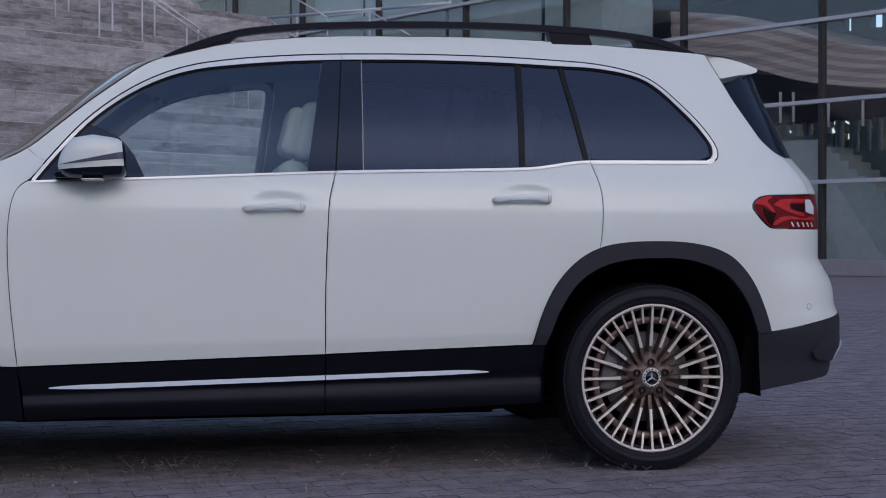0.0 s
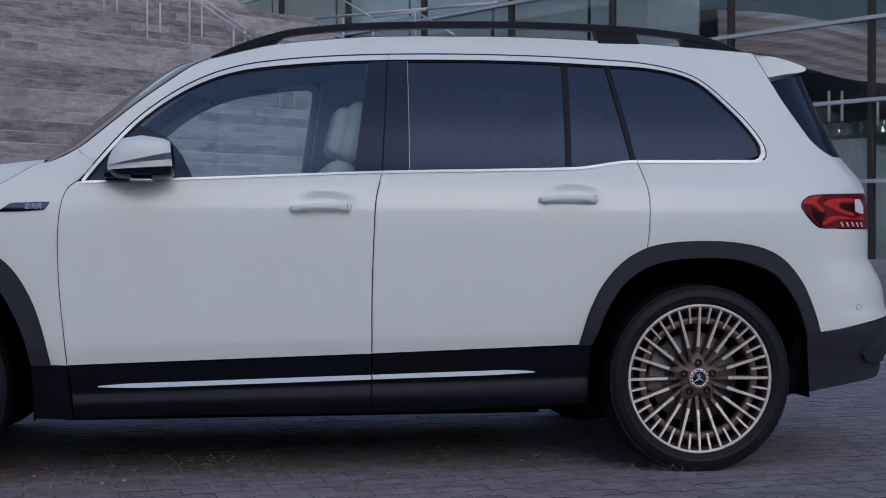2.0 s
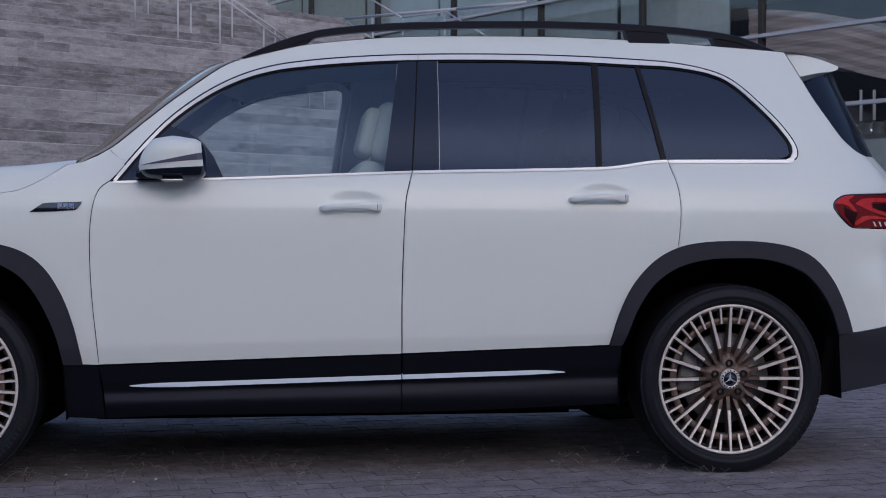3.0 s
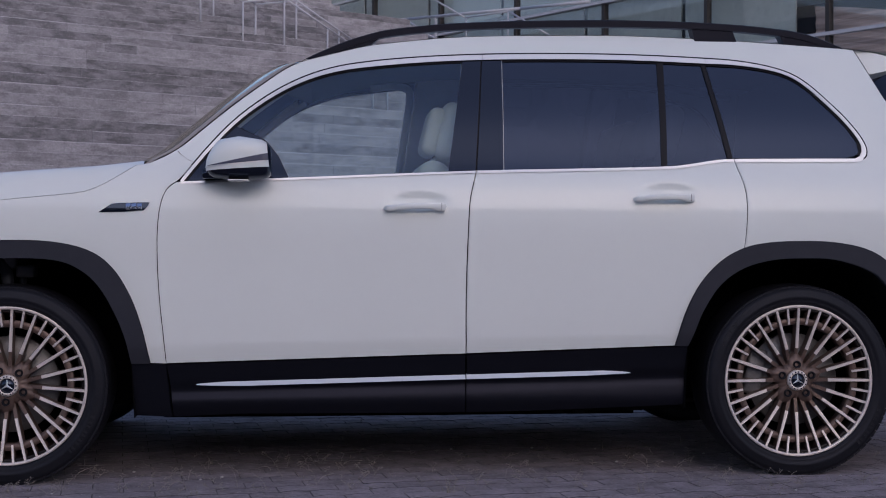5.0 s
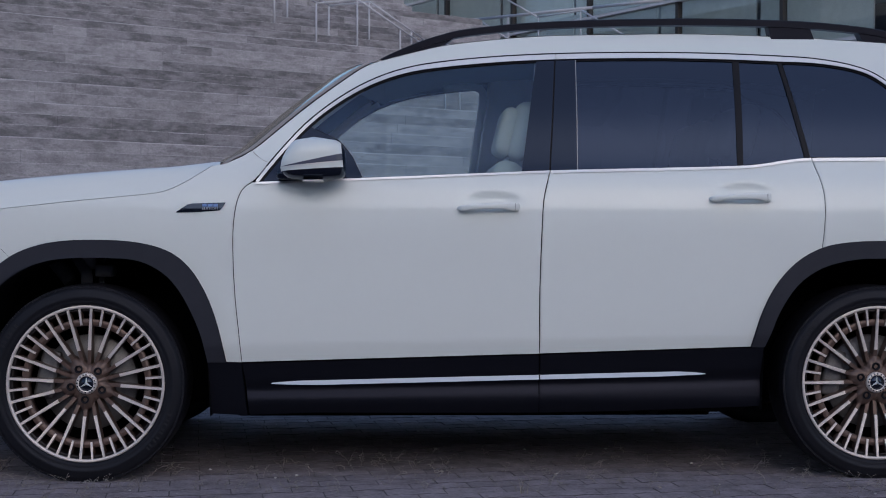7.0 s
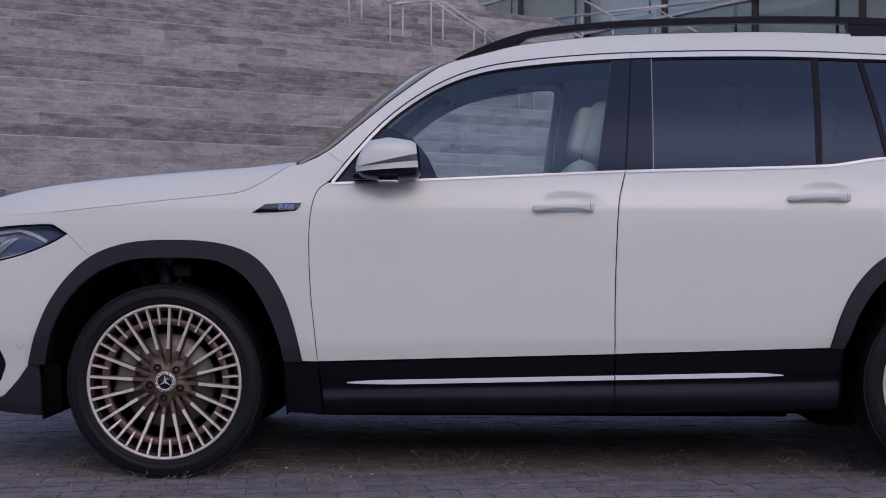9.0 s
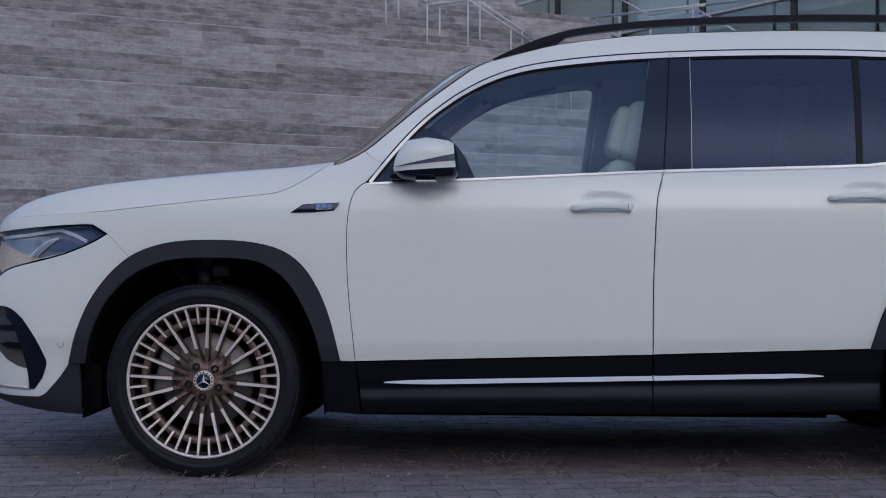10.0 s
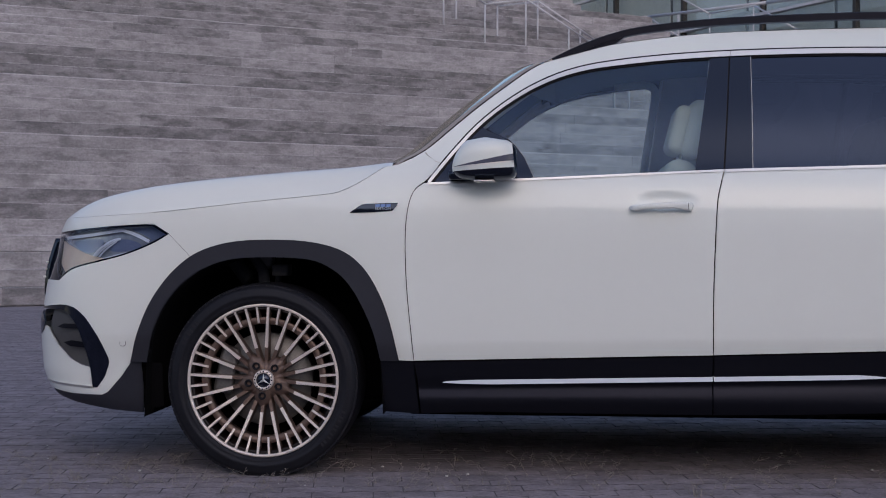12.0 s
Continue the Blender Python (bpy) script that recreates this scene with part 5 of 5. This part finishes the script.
for s in (-1, 1):
    body_side(s)
    roof_rail(s)
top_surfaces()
inner_body()
for y in (-0.37, 0.37):
    seat(-0.165 if y < 0 else -0.03, y)
    seat(0.70, y)
bm = bmesh.new()
ring = [(-0.50 + 0.07 * math.sin(a), -0.37 + 0.18 * math.cos(a), 0.92 + 0.17 * math.sin(a)) for a in [2 * math.pi * k / 28 for k in range(29)]]
tube(bm, ring, 0.014, 8)
part("steering_wheel", bm, LINING, car)
for x in (-1.4145, 1.4145):
    for s in (-1, 1):
        wheel(x, s, 0 if x < 0 else -4, 120 if x < 0 else 90)

# ---------------------------------------------------------------- the forecourt and the steps: u runs along the steps, v climbs them
U, V = Vector((0.848, 0.530, 0)), Vector((-0.530, 0.848, 0))
FRAME = Matrix(((U.x, V.x, 0, 0), (U.y, V.y, 0, 0), (0, 0, 1, 0), (0, 0, 0, 1)))

bm = bmesh.new()
bmesh.ops.create_grid(bm, x_segments=40, y_segments=40, size=400, matrix=Matrix.Translation((0, 0, -0.012)))
ground = tagged(part("ground", bm, GROUND), "grey sandy ground of the paved forecourt", "ground", kind="structure")

# paving: interlocking zigzag blocks
LONG, WIDE, ZIG, SPLIT, BUTT = 0.205, 0.1025, 0.020, 0.0028, 0.0007
PAVE = pose(0, 0, 0, 0, 0, 8.0)


def paver_outline():
    xs = [0, 0.25, 0.5, 0.75, 1.0]
    up = [(BUTT + (LONG - 2 * BUTT) * x, WIDE - SPLIT + ZIG * (i % 2)) for i, x in enumerate(xs)]
    down = [(BUTT + (LONG - 2 * BUTT) * x, SPLIT + ZIG * (i % 2)) for i, x in enumerate(xs)]
    return down + up[::-1]


def paver_verts(ox, oy, tilt, dz):
    base = paver_outline()
    cx, cy = LONG / 2, WIDE / 2 + ZIG / 2
    verts = []
    for shrinkage, z in ((1.0, -0.010), (1.0, -0.0010), (0.985, 0.0)):
        for x, y in base:
            verts.append((ox + cx + (x - cx) * shrinkage, oy + cy + (y - cy) * (shrinkage if shrinkage == 1 else 0.978), z + dz + (x - cx) * tilt[0] + (y - cy) * tilt[1]))
    return verts


n = 10
PAVER_FACES = [tuple(range(2 * n, 3 * n))] + [(r * n + k, r * n + (k + 1) % n, (r + 1) * n + (k + 1) % n, (r + 1) * n + k) for r in (0, 1) for k in range(n)]
rng = random.Random(4)
bm = bmesh.new()
bmesh.ops.create_grid(bm, x_segments=1, y_segments=1, size=1, matrix=Matrix.Translation((0.75, 1.2, -0.0024)) @ Matrix.Diagonal((9.2, 9.75, 1, 1)))
bed = tagged(part("pavement", bm, JOINT), "grey interlocking concrete block paving with sandy joints", "paving", kind="structure")
verts, faces, near = [], [], 0
block = bpy.data.meshes.new("paver")
block.from_pydata(paver_verts(-LONG / 2, -WIDE / 2, (0, 0), 0), [], PAVER_FACES)
block.materials.append(PAVER)
block.materials.append(JOINT)
for f in block.polygons:
    f.material_index = 0 if f.index == 0 else 1
for j in range(-100, 132):
    for i in range(-56, 64):
        ox, oy = i * LONG + (LONG / 2 if j % 2 else 0), j * WIDE
        p = PAVE @ Vector((ox + LONG / 2, oy + WIDE / 2, 0))
        if not (-8.5 < p.x < 10.0 and -8.6 < p.y < 11.0):
            continue
        tilt = (rng.uniform(-0.003, 0.003), rng.uniform(-0.003, 0.003))
        dz = rng.uniform(-0.0008, 0.0010)
        if near < 300 and -1.34 < p.y < -0.76 and -2.7 < p.x < 2.7:
            near += 1
            ob = new("paver", block)
            ob.parent = bed
            ob.matrix_basis = PAVE @ Matrix.Translation((ox + LONG / 2, oy + WIDE / 2, dz)) @ Matrix.Rotation(tilt[1], 4, "X") @ Matrix.Rotation(-tilt[0], 4, "Y")
            continue
        b = len(verts)
        verts += [tuple(PAVE @ Vector(v)) for v in paver_verts(ox, oy, tilt, dz)]
        faces += [tuple(b + k for k in f) for f in PAVER_FACES]
me = bpy.data.meshes.new("paver_field")
me.from_pydata(verts, [], faces)
me.materials.append(PAVER)
me.materials.append(JOINT)
me.polygons.foreach_set("material_index", [0 if k % len(PAVER_FACES) == 0 else 1 for k in range(len(faces))])
field = new("paver_field", me)
field.parent = bed
tagged(field, kind="stuff")

# the wide concrete steps
RISE, GOING, FIRST = 0.238, 0.40, 14.3
LEFT = -5.0


def flight(bm, u0, u1, count, back):
    core = [(FIRST + 0.05, -0.3)] + [q for k in range(count) for q in ((FIRST + 0.05 + k * GOING, k * RISE - 0.02), (FIRST + 0.05 + k * GOING, (k + 1) * RISE - 0.02))] + [(back, count * RISE - 0.02), (back, -0.3)]
    ends = [[bm.verts.new(FRAME @ Vector((u, v, z))) for v, z in core] for u in (u0, u1)]
    for k in range(len(core)):
        bm.faces.new((ends[0][k], ends[0][(k + 1) % len(core)], ends[1][(k + 1) % len(core)], ends[1][k]))
    bm.faces.new(ends[0])
    bm.faces.new(ends[1])


# the main flight climbs on; a narrow strip beside it stops at a landing
bm = bmesh.new()
flight(bm, -40.0, 16.5, 46, 40.0)
flight(bm, 16.5, 18.5, 29, 40.0)
bmesh.ops.recalc_face_normals(bm, faces=bm.faces)
steps = tagged(part("steps", bm, STONE, smooth=False), "wide flight of weathered grey concrete steps", "steps", kind="structure")


def slab(length, stone, nosing):
    bm = bmesh.new()
    box(bm, 0, length - 0.0006, 0, GOING + 0.06, -RISE + 0.004, 0)
    front = [e for e in bm.edges if all(v.co.y < 0.01 and v.co.z > -0.01 for v in e.verts)]
    lit_faces = bmesh.ops.bevel(bm, geom=front, offset=0.016 if nosing else 0.006, segments=1, affect="EDGES")["faces"]
    for f in lit_faces:
        f.material_index = 2
    for f in set(bm.faces) - set(lit_faces):
        f.material_index = stone
    me = bpy.data.meshes.new("step_slab")
    bm.to_mesh(me)
    bm.free()
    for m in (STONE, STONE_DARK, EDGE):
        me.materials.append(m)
    return me


LENGTHS = (0.7, 1.0, 1.3, 1.7, 2.2)
SLABS = {(length, stone, nosing): slab(length, stone, nosing) for length in LENGTHS for stone in (0, 1) for nosing in (False, True)}
NOSED = (10, 15, 22)          # rows whose broader pale nosings hold painted light, where the tiers end


def dark_share(u, k):
    """How many slabs are darker: most on the upper tier, many low on the middle."""
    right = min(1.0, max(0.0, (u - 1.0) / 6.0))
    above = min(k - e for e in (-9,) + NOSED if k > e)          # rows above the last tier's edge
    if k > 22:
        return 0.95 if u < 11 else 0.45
    # the shadow line above a tier's edge, put into the slabs' colour
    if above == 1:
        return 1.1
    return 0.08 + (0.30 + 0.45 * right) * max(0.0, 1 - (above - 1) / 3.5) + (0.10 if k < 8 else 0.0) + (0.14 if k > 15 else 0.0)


rng = random.Random(9)
made = 0
rest = bmesh.new()
for k in range(46):
    RIGHT = 18.5 if k < 29 else 16.5
    u = LEFT - rng.uniform(0, 1.2)
    dark = False
    while u < RIGHT - 0.1:
        length = rng.choice(LENGTHS)
        fits = [q for q in LENGTHS if q <= RIGHT - u + 0.02]
        if not fits:
            break
        if length not in fits:
            length = max(fits)
        chance = dark_share(u, k)
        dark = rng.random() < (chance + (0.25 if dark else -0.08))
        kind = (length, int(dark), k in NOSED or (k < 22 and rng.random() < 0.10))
        m = FRAME @ Matrix.Translation((u, FIRST + k * GOING + rng.uniform(-0.008, 0.008), (k + 1) * RISE + rng.uniform(-0.003, 0.003)))
        if made < 300 and 1.0 < u < 9.0 and 2 < k < 26:
            made += 1
            ob = new("step_slab", SLABS[kind])
            ob.parent = steps
            ob.matrix_basis = m
        else:
            tmp = SLABS[kind].copy()
            tmp.transform(m)
            rest.from_mesh(tmp)
            bpy.data.meshes.remove(tmp)
        u += length
upper = part("upper_slabs", rest, STONE, steps, smooth=False)
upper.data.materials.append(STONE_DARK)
upper.data.materials.append(EDGE)
tagged(upper, kind="stuff")


# plain blocks added above the steps and far behind the tripod against low sky
bm = bmesh.new()
# added to keep bright sky out of the reflections
box(bm, -60, 16.5, 38.0, 96.0, 0, 12.5, FRAME)
box(bm, 16.5, 31.0, 60.0, 64.0, 0, 16.0, FRAME)
tagged(part("upper_sky_block", bm, INTERIOR, smooth=False), "plain grey block added above the steps to cut low sky", "wall", kind="structure")
bm = bmesh.new()
# unseen; added tall and dark to deepen the shade under the car
for x0, x1, y, h in ((-75, -34, -58, 13.5), (-34, -16, -55, 14.6), (-16, -3, -57, 13.8), (-3, 12, -54, 14.2), (12, 31, -56, 13.4), (31, 44, -55, 14.8), (44, 75, -58, 13.7)):
    box(bm, x0, x1, y - 6, y, 0, h)
tagged(part("far_sky_block", bm, FAR_BLOCK, smooth=False), "unseen dark blocks added across the forecourt to cut low sky light", "wall", kind="structure")

# handrails
def rail_thing(name, label, line, posts, radius=0.024):
    """Handrail along (u, v, z) points with posts of (u, v, z0, z1)."""
    thing = tagged(new(name), label, "handrail", group="handrails on the steps")
    bm = bmesh.new()
    for a, b in zip(line, line[1:]):
        tube(bm, [FRAME @ Vector(a), FRAME @ Vector(b)], radius, 10)
    part("rail", bm, STEEL, thing)
    for u, v, z0, z1 in posts:
        bm = bmesh.new()
        tube(bm, [FRAME @ Vector((u, v, z0)), FRAME @ Vector((u, v, z1))], radius * 0.85, 8)
        part("post", bm, STEEL, thing)
    return thing


for du, dv in ((0.0, 0.0), (0.40, 0.12)):
    v = 23.42 + dv
    rail_thing("handrail", "grey steel handrail with posts on the concrete steps",
               [(10.9 + du, v, 7.02), (12.25 + du, v, 6.42), (13.34 + du, v, 6.62), (15.05 + du, v, 5.77), (16.3 + du, v, 5.75)],
               [(11.55 + du, v + 0.8, 5.9, 6.80), (12.22 + du, v, 5.2, 6.43), (13.32 + du, v, 5.2, 6.62), (14.52 + du, v, 5.2, 6.04), (15.7 + du, v, 5.2, 5.76)])
rail_thing("handrail", "low grey steel handrail on the concrete steps", [(13.94, 20.64, 4.60), (14.36, 20.68, 4.60)], [(13.94, 20.64, 3.85, 4.60), (14.36, 20.68, 3.85, 4.60)])
# the side flight by the glass front
bm = bmesh.new()
prof = [(20.0, 0.0), (24.0, 5.6), (25.7, 6.5), (27.8, 6.55), (36.0, 8.3), (40.0, 8.3), (40.0, 0.0)]
ends = [[bm.verts.new(FRAME @ Vector((u, v, z))) for v, z in prof] for u in (22.0, 24.6)]
for k in range(len(prof)):
    bm.faces.new((ends[0][k], ends[0][(k + 1) % len(prof)], ends[1][(k + 1) % len(prof)], ends[1][k]))
bm.faces.new(ends[0])
bm.faces.new(ends[1])
bmesh.ops.recalc_face_normals(bm, faces=bm.faces)
tagged(part("side_ramp", bm, STONE, smooth=False), "pale concrete side flight beside the glass front", "ramp", kind="structure")
for u in (22.1,):
    rail_thing("handrail", "white steel handrail of the side flight", [(u, 30.0, 8.72), (u, 27.74, 7.61), (u, 25.71, 7.53), (u, 24.02, 6.66), (u, 21.5, 5.3)],
               [(u, 27.7, 6.4, 7.6), (u, 25.75, 6.3, 7.52), (u, 24.0, 5.4, 6.65)])
    rail_thing("handrail", "thick white steel handrail of the side flight", [(u + 0.6, 34.0, 8.28), (u + 0.6, 31.6, 8.12), (u + 0.6, 25.9, 7.70), (u + 0.6, 23.0, 7.5)], [(u + 0.6, 30.0, 6.9, 8.0)], 0.045)
    rail_thing("handrail", "white steel handrail of the side flight", [(u + 0.3, 31.2, 8.04), (u + 0.3, 29.5, 7.16)], [(u + 0.3, 31.0, 7.0, 7.95)])

# the glass front
FACE = 31.5
front = tagged(new("glass_building"), "long glass-fronted building with dark mullions and pale rails", "building")
bm = bmesh.new()
box(bm, FACE - 0.25, FACE + 0.3, -30, 75, 0.0, 0.46, FRAME, bevel=0.02)
part("plinth", bm, PLINTH, front, smooth=False)
for k in range(-9, 12):
    v = 16.86 + 4.9 * k
    bm = bmesh.new()
    box(bm, FACE - 0.10, FACE + 0.12, v - 0.075, v + 0.075, 0.46, 15.5, FRAME, bevel=0.01)
    part("mullion", bm, MULLION, front, smooth=False)
    for z0, z1 in ((0.47, 2.62), (2.72, 4.92), (5.02, 7.24), (7.34, 9.55), (9.65, 11.9), (12.0, 15.4)):
        bm = bmesh.new()
        box(bm, FACE + 0.0, FACE + 0.02, v + 0.08, v + 4.82, z0, z1, FRAME)
        part("pane", bm, FACADE_GLASS, front, smooth=False)
for z in (2.67, 4.97, 7.29, 9.6, 11.95):
    bm = bmesh.new()
    box(bm, FACE - 0.16, FACE + 0.05, -30, 75, z - 0.055, z + 0.055, FRAME, bevel=0.01)
    part("transom", bm, STEEL, front, smooth=False)
bm = bmesh.new()
for v0, v1, sill in ((-30, 18.6, 4.50), (18.6, 20.75, 4.02), (20.75, 23.1, 4.68), (23.1, 75, 4.50)):
    box(bm, FACE + 7.0, FACE + 7.4, v0, v1, 0, sill, FRAME)
rng = random.Random(4)
v = -30.0
while v < 74:
    clear = 18.5 < v < 23.2
    w = rng.uniform(0.05, 0.16) if clear else rng.uniform(0.12, 0.55) if rng.random() < 0.8 else 1.1
    box(bm, FACE + 7.0, FACE + 7.4, v, v + w, 4.0 if clear else 4.50, 5.12, FRAME)
    v += w + (rng.uniform(0.22, 0.50) if clear else rng.uniform(0.10, 0.34))
part("inner_wall", bm, INTERIOR, front, smooth=False)
bm = bmesh.new()          # the upper wall's shade is put into its colour; one clear strip has posts
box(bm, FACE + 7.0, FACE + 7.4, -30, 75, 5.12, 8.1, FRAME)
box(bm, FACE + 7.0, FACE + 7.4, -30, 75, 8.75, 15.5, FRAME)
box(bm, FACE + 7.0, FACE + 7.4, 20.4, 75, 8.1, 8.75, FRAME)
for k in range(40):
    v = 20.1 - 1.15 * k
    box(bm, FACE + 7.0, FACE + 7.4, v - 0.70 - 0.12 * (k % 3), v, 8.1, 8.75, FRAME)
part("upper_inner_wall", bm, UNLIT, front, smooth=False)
for z in (0.05, 9.9, 15.5):
    bm = bmesh.new()
    box(bm, FACE + 0.15, FACE + 7.0, -30, 75, z - 0.15, z, FRAME)
    part("floor_slab", bm, INTERIOR, front, smooth=False)

# added behind the glass for its reflections: brown curved band, pale posts, stair below
LOW_EDGE = smooth_curve([(6.0, 4.6), (13.0, 5.05), (15.49, 5.33), (17.64, 5.64), (18.6, 5.85), (20.0, 6.29), (22.8, 6.73), (26.7, 7.14)])
TOP_EDGE = smooth_curve([(6.0, 5.9), (13.0, 6.25), (15.49, 6.50), (17.08, 6.80), (18.6, 7.38), (20.6, 8.0), (22.8, 8.41), (26.7, 8.98)])
rows = []
for i in range(61):
    v = 4.0 + 19.4 * i / 60
    u = FACE + 1.1 + 0.004 * (v - 14) ** 2
    lo, hi = LOW_EDGE(v), TOP_EDGE(v)
    rows.append([FRAME @ Vector(q) for q in [(FACE + 6.9, v, lo + 0.1), (u, v, lo)] + [(u + 0.05 * (k % 2), v, lo + (hi - lo) * k / 9) for k in range(1, 9)] + [(u, v, hi), (FACE + 6.9, v, hi + 0.1)]])
part("steps_reflection", sheet(rows), REFLECTED_BROWN, front, "curved brown band behind the glass, standing in for its reflection of the steps", smooth=False)
for v, z0, z1 in ((19.37, 4.62, 5.56), (18.91, 4.62, 5.52), (17.70, 4.39, 5.10), (16.56, 4.35, 5.25), (15.6, 4.2, 4.95)):
    bm = bmesh.new()
    tube(bm, [FRAME @ Vector((FACE + 1.7, v, z0)), FRAME @ Vector((FACE + 1.7, v, z1))], 0.045, 8)
    part("reflected_post", bm, PALE_POST, front)
for k in range(6):          # pale panels added close behind further panes, in the tone of reflected sky
    bm = bmesh.new()
    box(bm, FACE + 0.6, FACE + 0.66, 23.5 + 4.9 * k, 28.2 + 4.9 * k, 0.5, 15.0, FRAME)
    part("sky_tone_panel", bm, HALL_GREY, front, smooth=False)
bm = bmesh.new()
box(bm, FACE + 2.45, FACE + 2.75, 18.45, 23.0, 0.1, 4.12, FRAME, bevel=0.02)
part("hall_wall", bm, HALL_GREY, front, smooth=False)
bm = bmesh.new()
for k in range(14):
    v = 18.3 - 0.30 * k
    box(bm, FACE + 2.3, FACE + 3.6, v - 0.31, v, 0.1, 3.86 - 0.235 * k, FRAME)
part("hall_stair", bm, HALL_GREY, front, "grey stair shape added behind the glass for its reflection", smooth=False)
pattern = bmesh.new()
bmesh.ops.create_icosphere(pattern, subdivisions=1, radius=1.0)
pattern.verts.index_update()
BALL_POINTS = [v.co.copy() for v in pattern.verts]
BALL_FACES = [[v.index for v in f.verts] for f in pattern.faces]
pattern.free()


def ball(bm, m, radius):
    """A small rough ball under a matrix."""
    vs = [bm.verts.new(m @ (p * radius)) for p in BALL_POINTS]
    for f in BALL_FACES:
        bm.faces.new([vs[k] for k in f])


rng = random.Random(12)
bm = bmesh.new()
for k in range(1900):
    v = rng.uniform(15, 29)
    ball(bm, FRAME @ Matrix.Translation((FACE + 12 + rng.uniform(-0.9, 0.9), v, 6.4 * rng.random() ** 0.8)) @ Matrix.Rotation(rng.uniform(0, 3), 4, "Z"), rng.uniform(0.10, 0.26))
tagged(part("hedge", bm, HEDGE), "pale green hedge seen through the glass hall", "hedge", kind="stuff")

# dry grass in the joints
rng = random.Random(21)


def tuft(bm, x, y, blades, height):
    for _ in range(blades):
        a, lean, h = rng.uniform(0, 6.28), rng.uniform(0.4, 1.7), height * rng.uniform(0.4, 1.0)
        bx, by = x + rng.gauss(0, 0.012), y + rng.gauss(0, 0.012)
        w = rng.uniform(0.0010, 0.0018)
        prev = None
        side = Vector((-math.sin(a), math.cos(a), 0))
        for k in range(4):
            t = k / 3
            c = Vector((bx + math.cos(a) * lean * h * t * t, by + math.sin(a) * lean * h * t * t, h * t * (1 - 0.25 * t * lean) - 0.006))
            pair = [bm.verts.new(c + side * w * (1 - 0.8 * t)), bm.verts.new(c - side * w * (1 - 0.8 * t))]
            if prev:
                bm.faces.new((prev[0], prev[1], pair[1], pair[0]))
            prev = pair


bm = bmesh.new()
for _ in range(650):
    x, y = rng.uniform(-3.4, 3.4), rng.uniform(-1.4, 2.5) if rng.random() < 0.35 else rng.uniform(-1.35, 0.2)
    tuft(bm, x, y, rng.randint(1, 5), rng.uniform(0.012, 0.05))
for x, y, nb, h in ((-2.05, -1.05, 16, 0.05), (-1.95, -0.8, 14, 0.06), (-2.3, -0.6, 14, 0.05), (-1.2, -1.0, 8, 0.08), (-0.75, -1.1, 7, 0.06), (0.1, -1.15, 8, 0.09), (0.75, -1.2, 8, 0.08), (1.25, -1.1, 9, 0.05), (-1.62, -0.98, 3, 0.06), (1.5, -1.02, 3, 0.05), (-1.45, -0.95, 3, 0.06), (2.3, -0.2, 24, 0.04)):
    tuft(bm, x, y, nb, h)
twigs = bmesh.new()


def sprig(x, y, h):
    """A dried weed: one leaning stem with short side twigs and seed heads."""
    a, lean = rng.uniform(0, 6.28), rng.uniform(0.3, 1.4)
    at = [Vector((x + math.cos(a) * lean * h * t * t, y + math.sin(a) * lean * h * t * t, h * t * (1 - 0.2 * t) - 0.004)) for t in (0, 0.25, 0.5, 0.75, 1.0)]
    tube(twigs, at, 0.0007, 4)
    for p in at[1:]:
        for _ in range(rng.randint(1, 2)):
            b = rng.uniform(0, 6.28)
            tip = p + Vector((math.cos(b), math.sin(b), rng.uniform(0.0, 1.0))) * rng.uniform(0.006, 0.018)
            tube(twigs, [p, (p + tip) / 2 + Vector((0, 0, 0.002)), tip], 0.0006, 4)
            ball(twigs, Matrix.Translation(tip), rng.uniform(0.0010, 0.0022))


for _ in range(85):
    sprig(rng.uniform(-3.2, 3.0), rng.uniform(-1.28, -0.25), rng.uniform(0.015, 0.048))
for _ in range(110):
    sprig(rng.uniform(-1.3, 1.3), rng.uniform(-1.12, -0.45), rng.uniform(0.02, 0.065))
for _ in range(170):
    sprig(rng.uniform(-3.0, -1.2), rng.uniform(-1.32, -0.45), rng.uniform(0.015, 0.060))
for x in (-2.2, -2.05, -1.95, -1.8, -2.35, -1.6, -0.9, 0.2, 0.4, 1.25, 1.35, 1.6):
    for _ in range(4):
        sprig(x + rng.gauss(0, 0.06), -1.0 + rng.gauss(0, 0.10), rng.uniform(0.015, 0.045))
tagged(part("dried_weeds", twigs, TWIG), "pale dried weeds standing in the paving joints", "weeds", kind="stuff")
tagged(part("dry_grass", bm, STRAW), "sparse dry grass growing from paving joints", "grass", kind="stuff")
bm = bmesh.new()
for _ in range(90):
    r = rng.uniform(0.002, 0.007)
    ball(bm, Matrix.Translation((rng.uniform(-3, 3), rng.uniform(-1.35, 2.0), r * 0.5)) @ Matrix.Diagonal((1, 0.8, 0.6, 1)), r)
tagged(part("pebbles", bm, PEBBLE), "small pale pebbles scattered on the paving", "pebbles", kind="stuff")
bm = bmesh.new()
for _ in range(2600):
    r = 0.0008 + 0.0020 * rng.random() ** 2
    ball(bm, Matrix.Translation((rng.uniform(-3.3, 3.3), -1.4 + 2.6 * rng.random() ** 1.6, r * 0.4)) @ Matrix.Diagonal((1.2, 0.9, 0.6, 1)), r)
tagged(part("grit", bm, GRIT), "fine grey-brown grit strewn over the paving", "grit", kind="stuff")
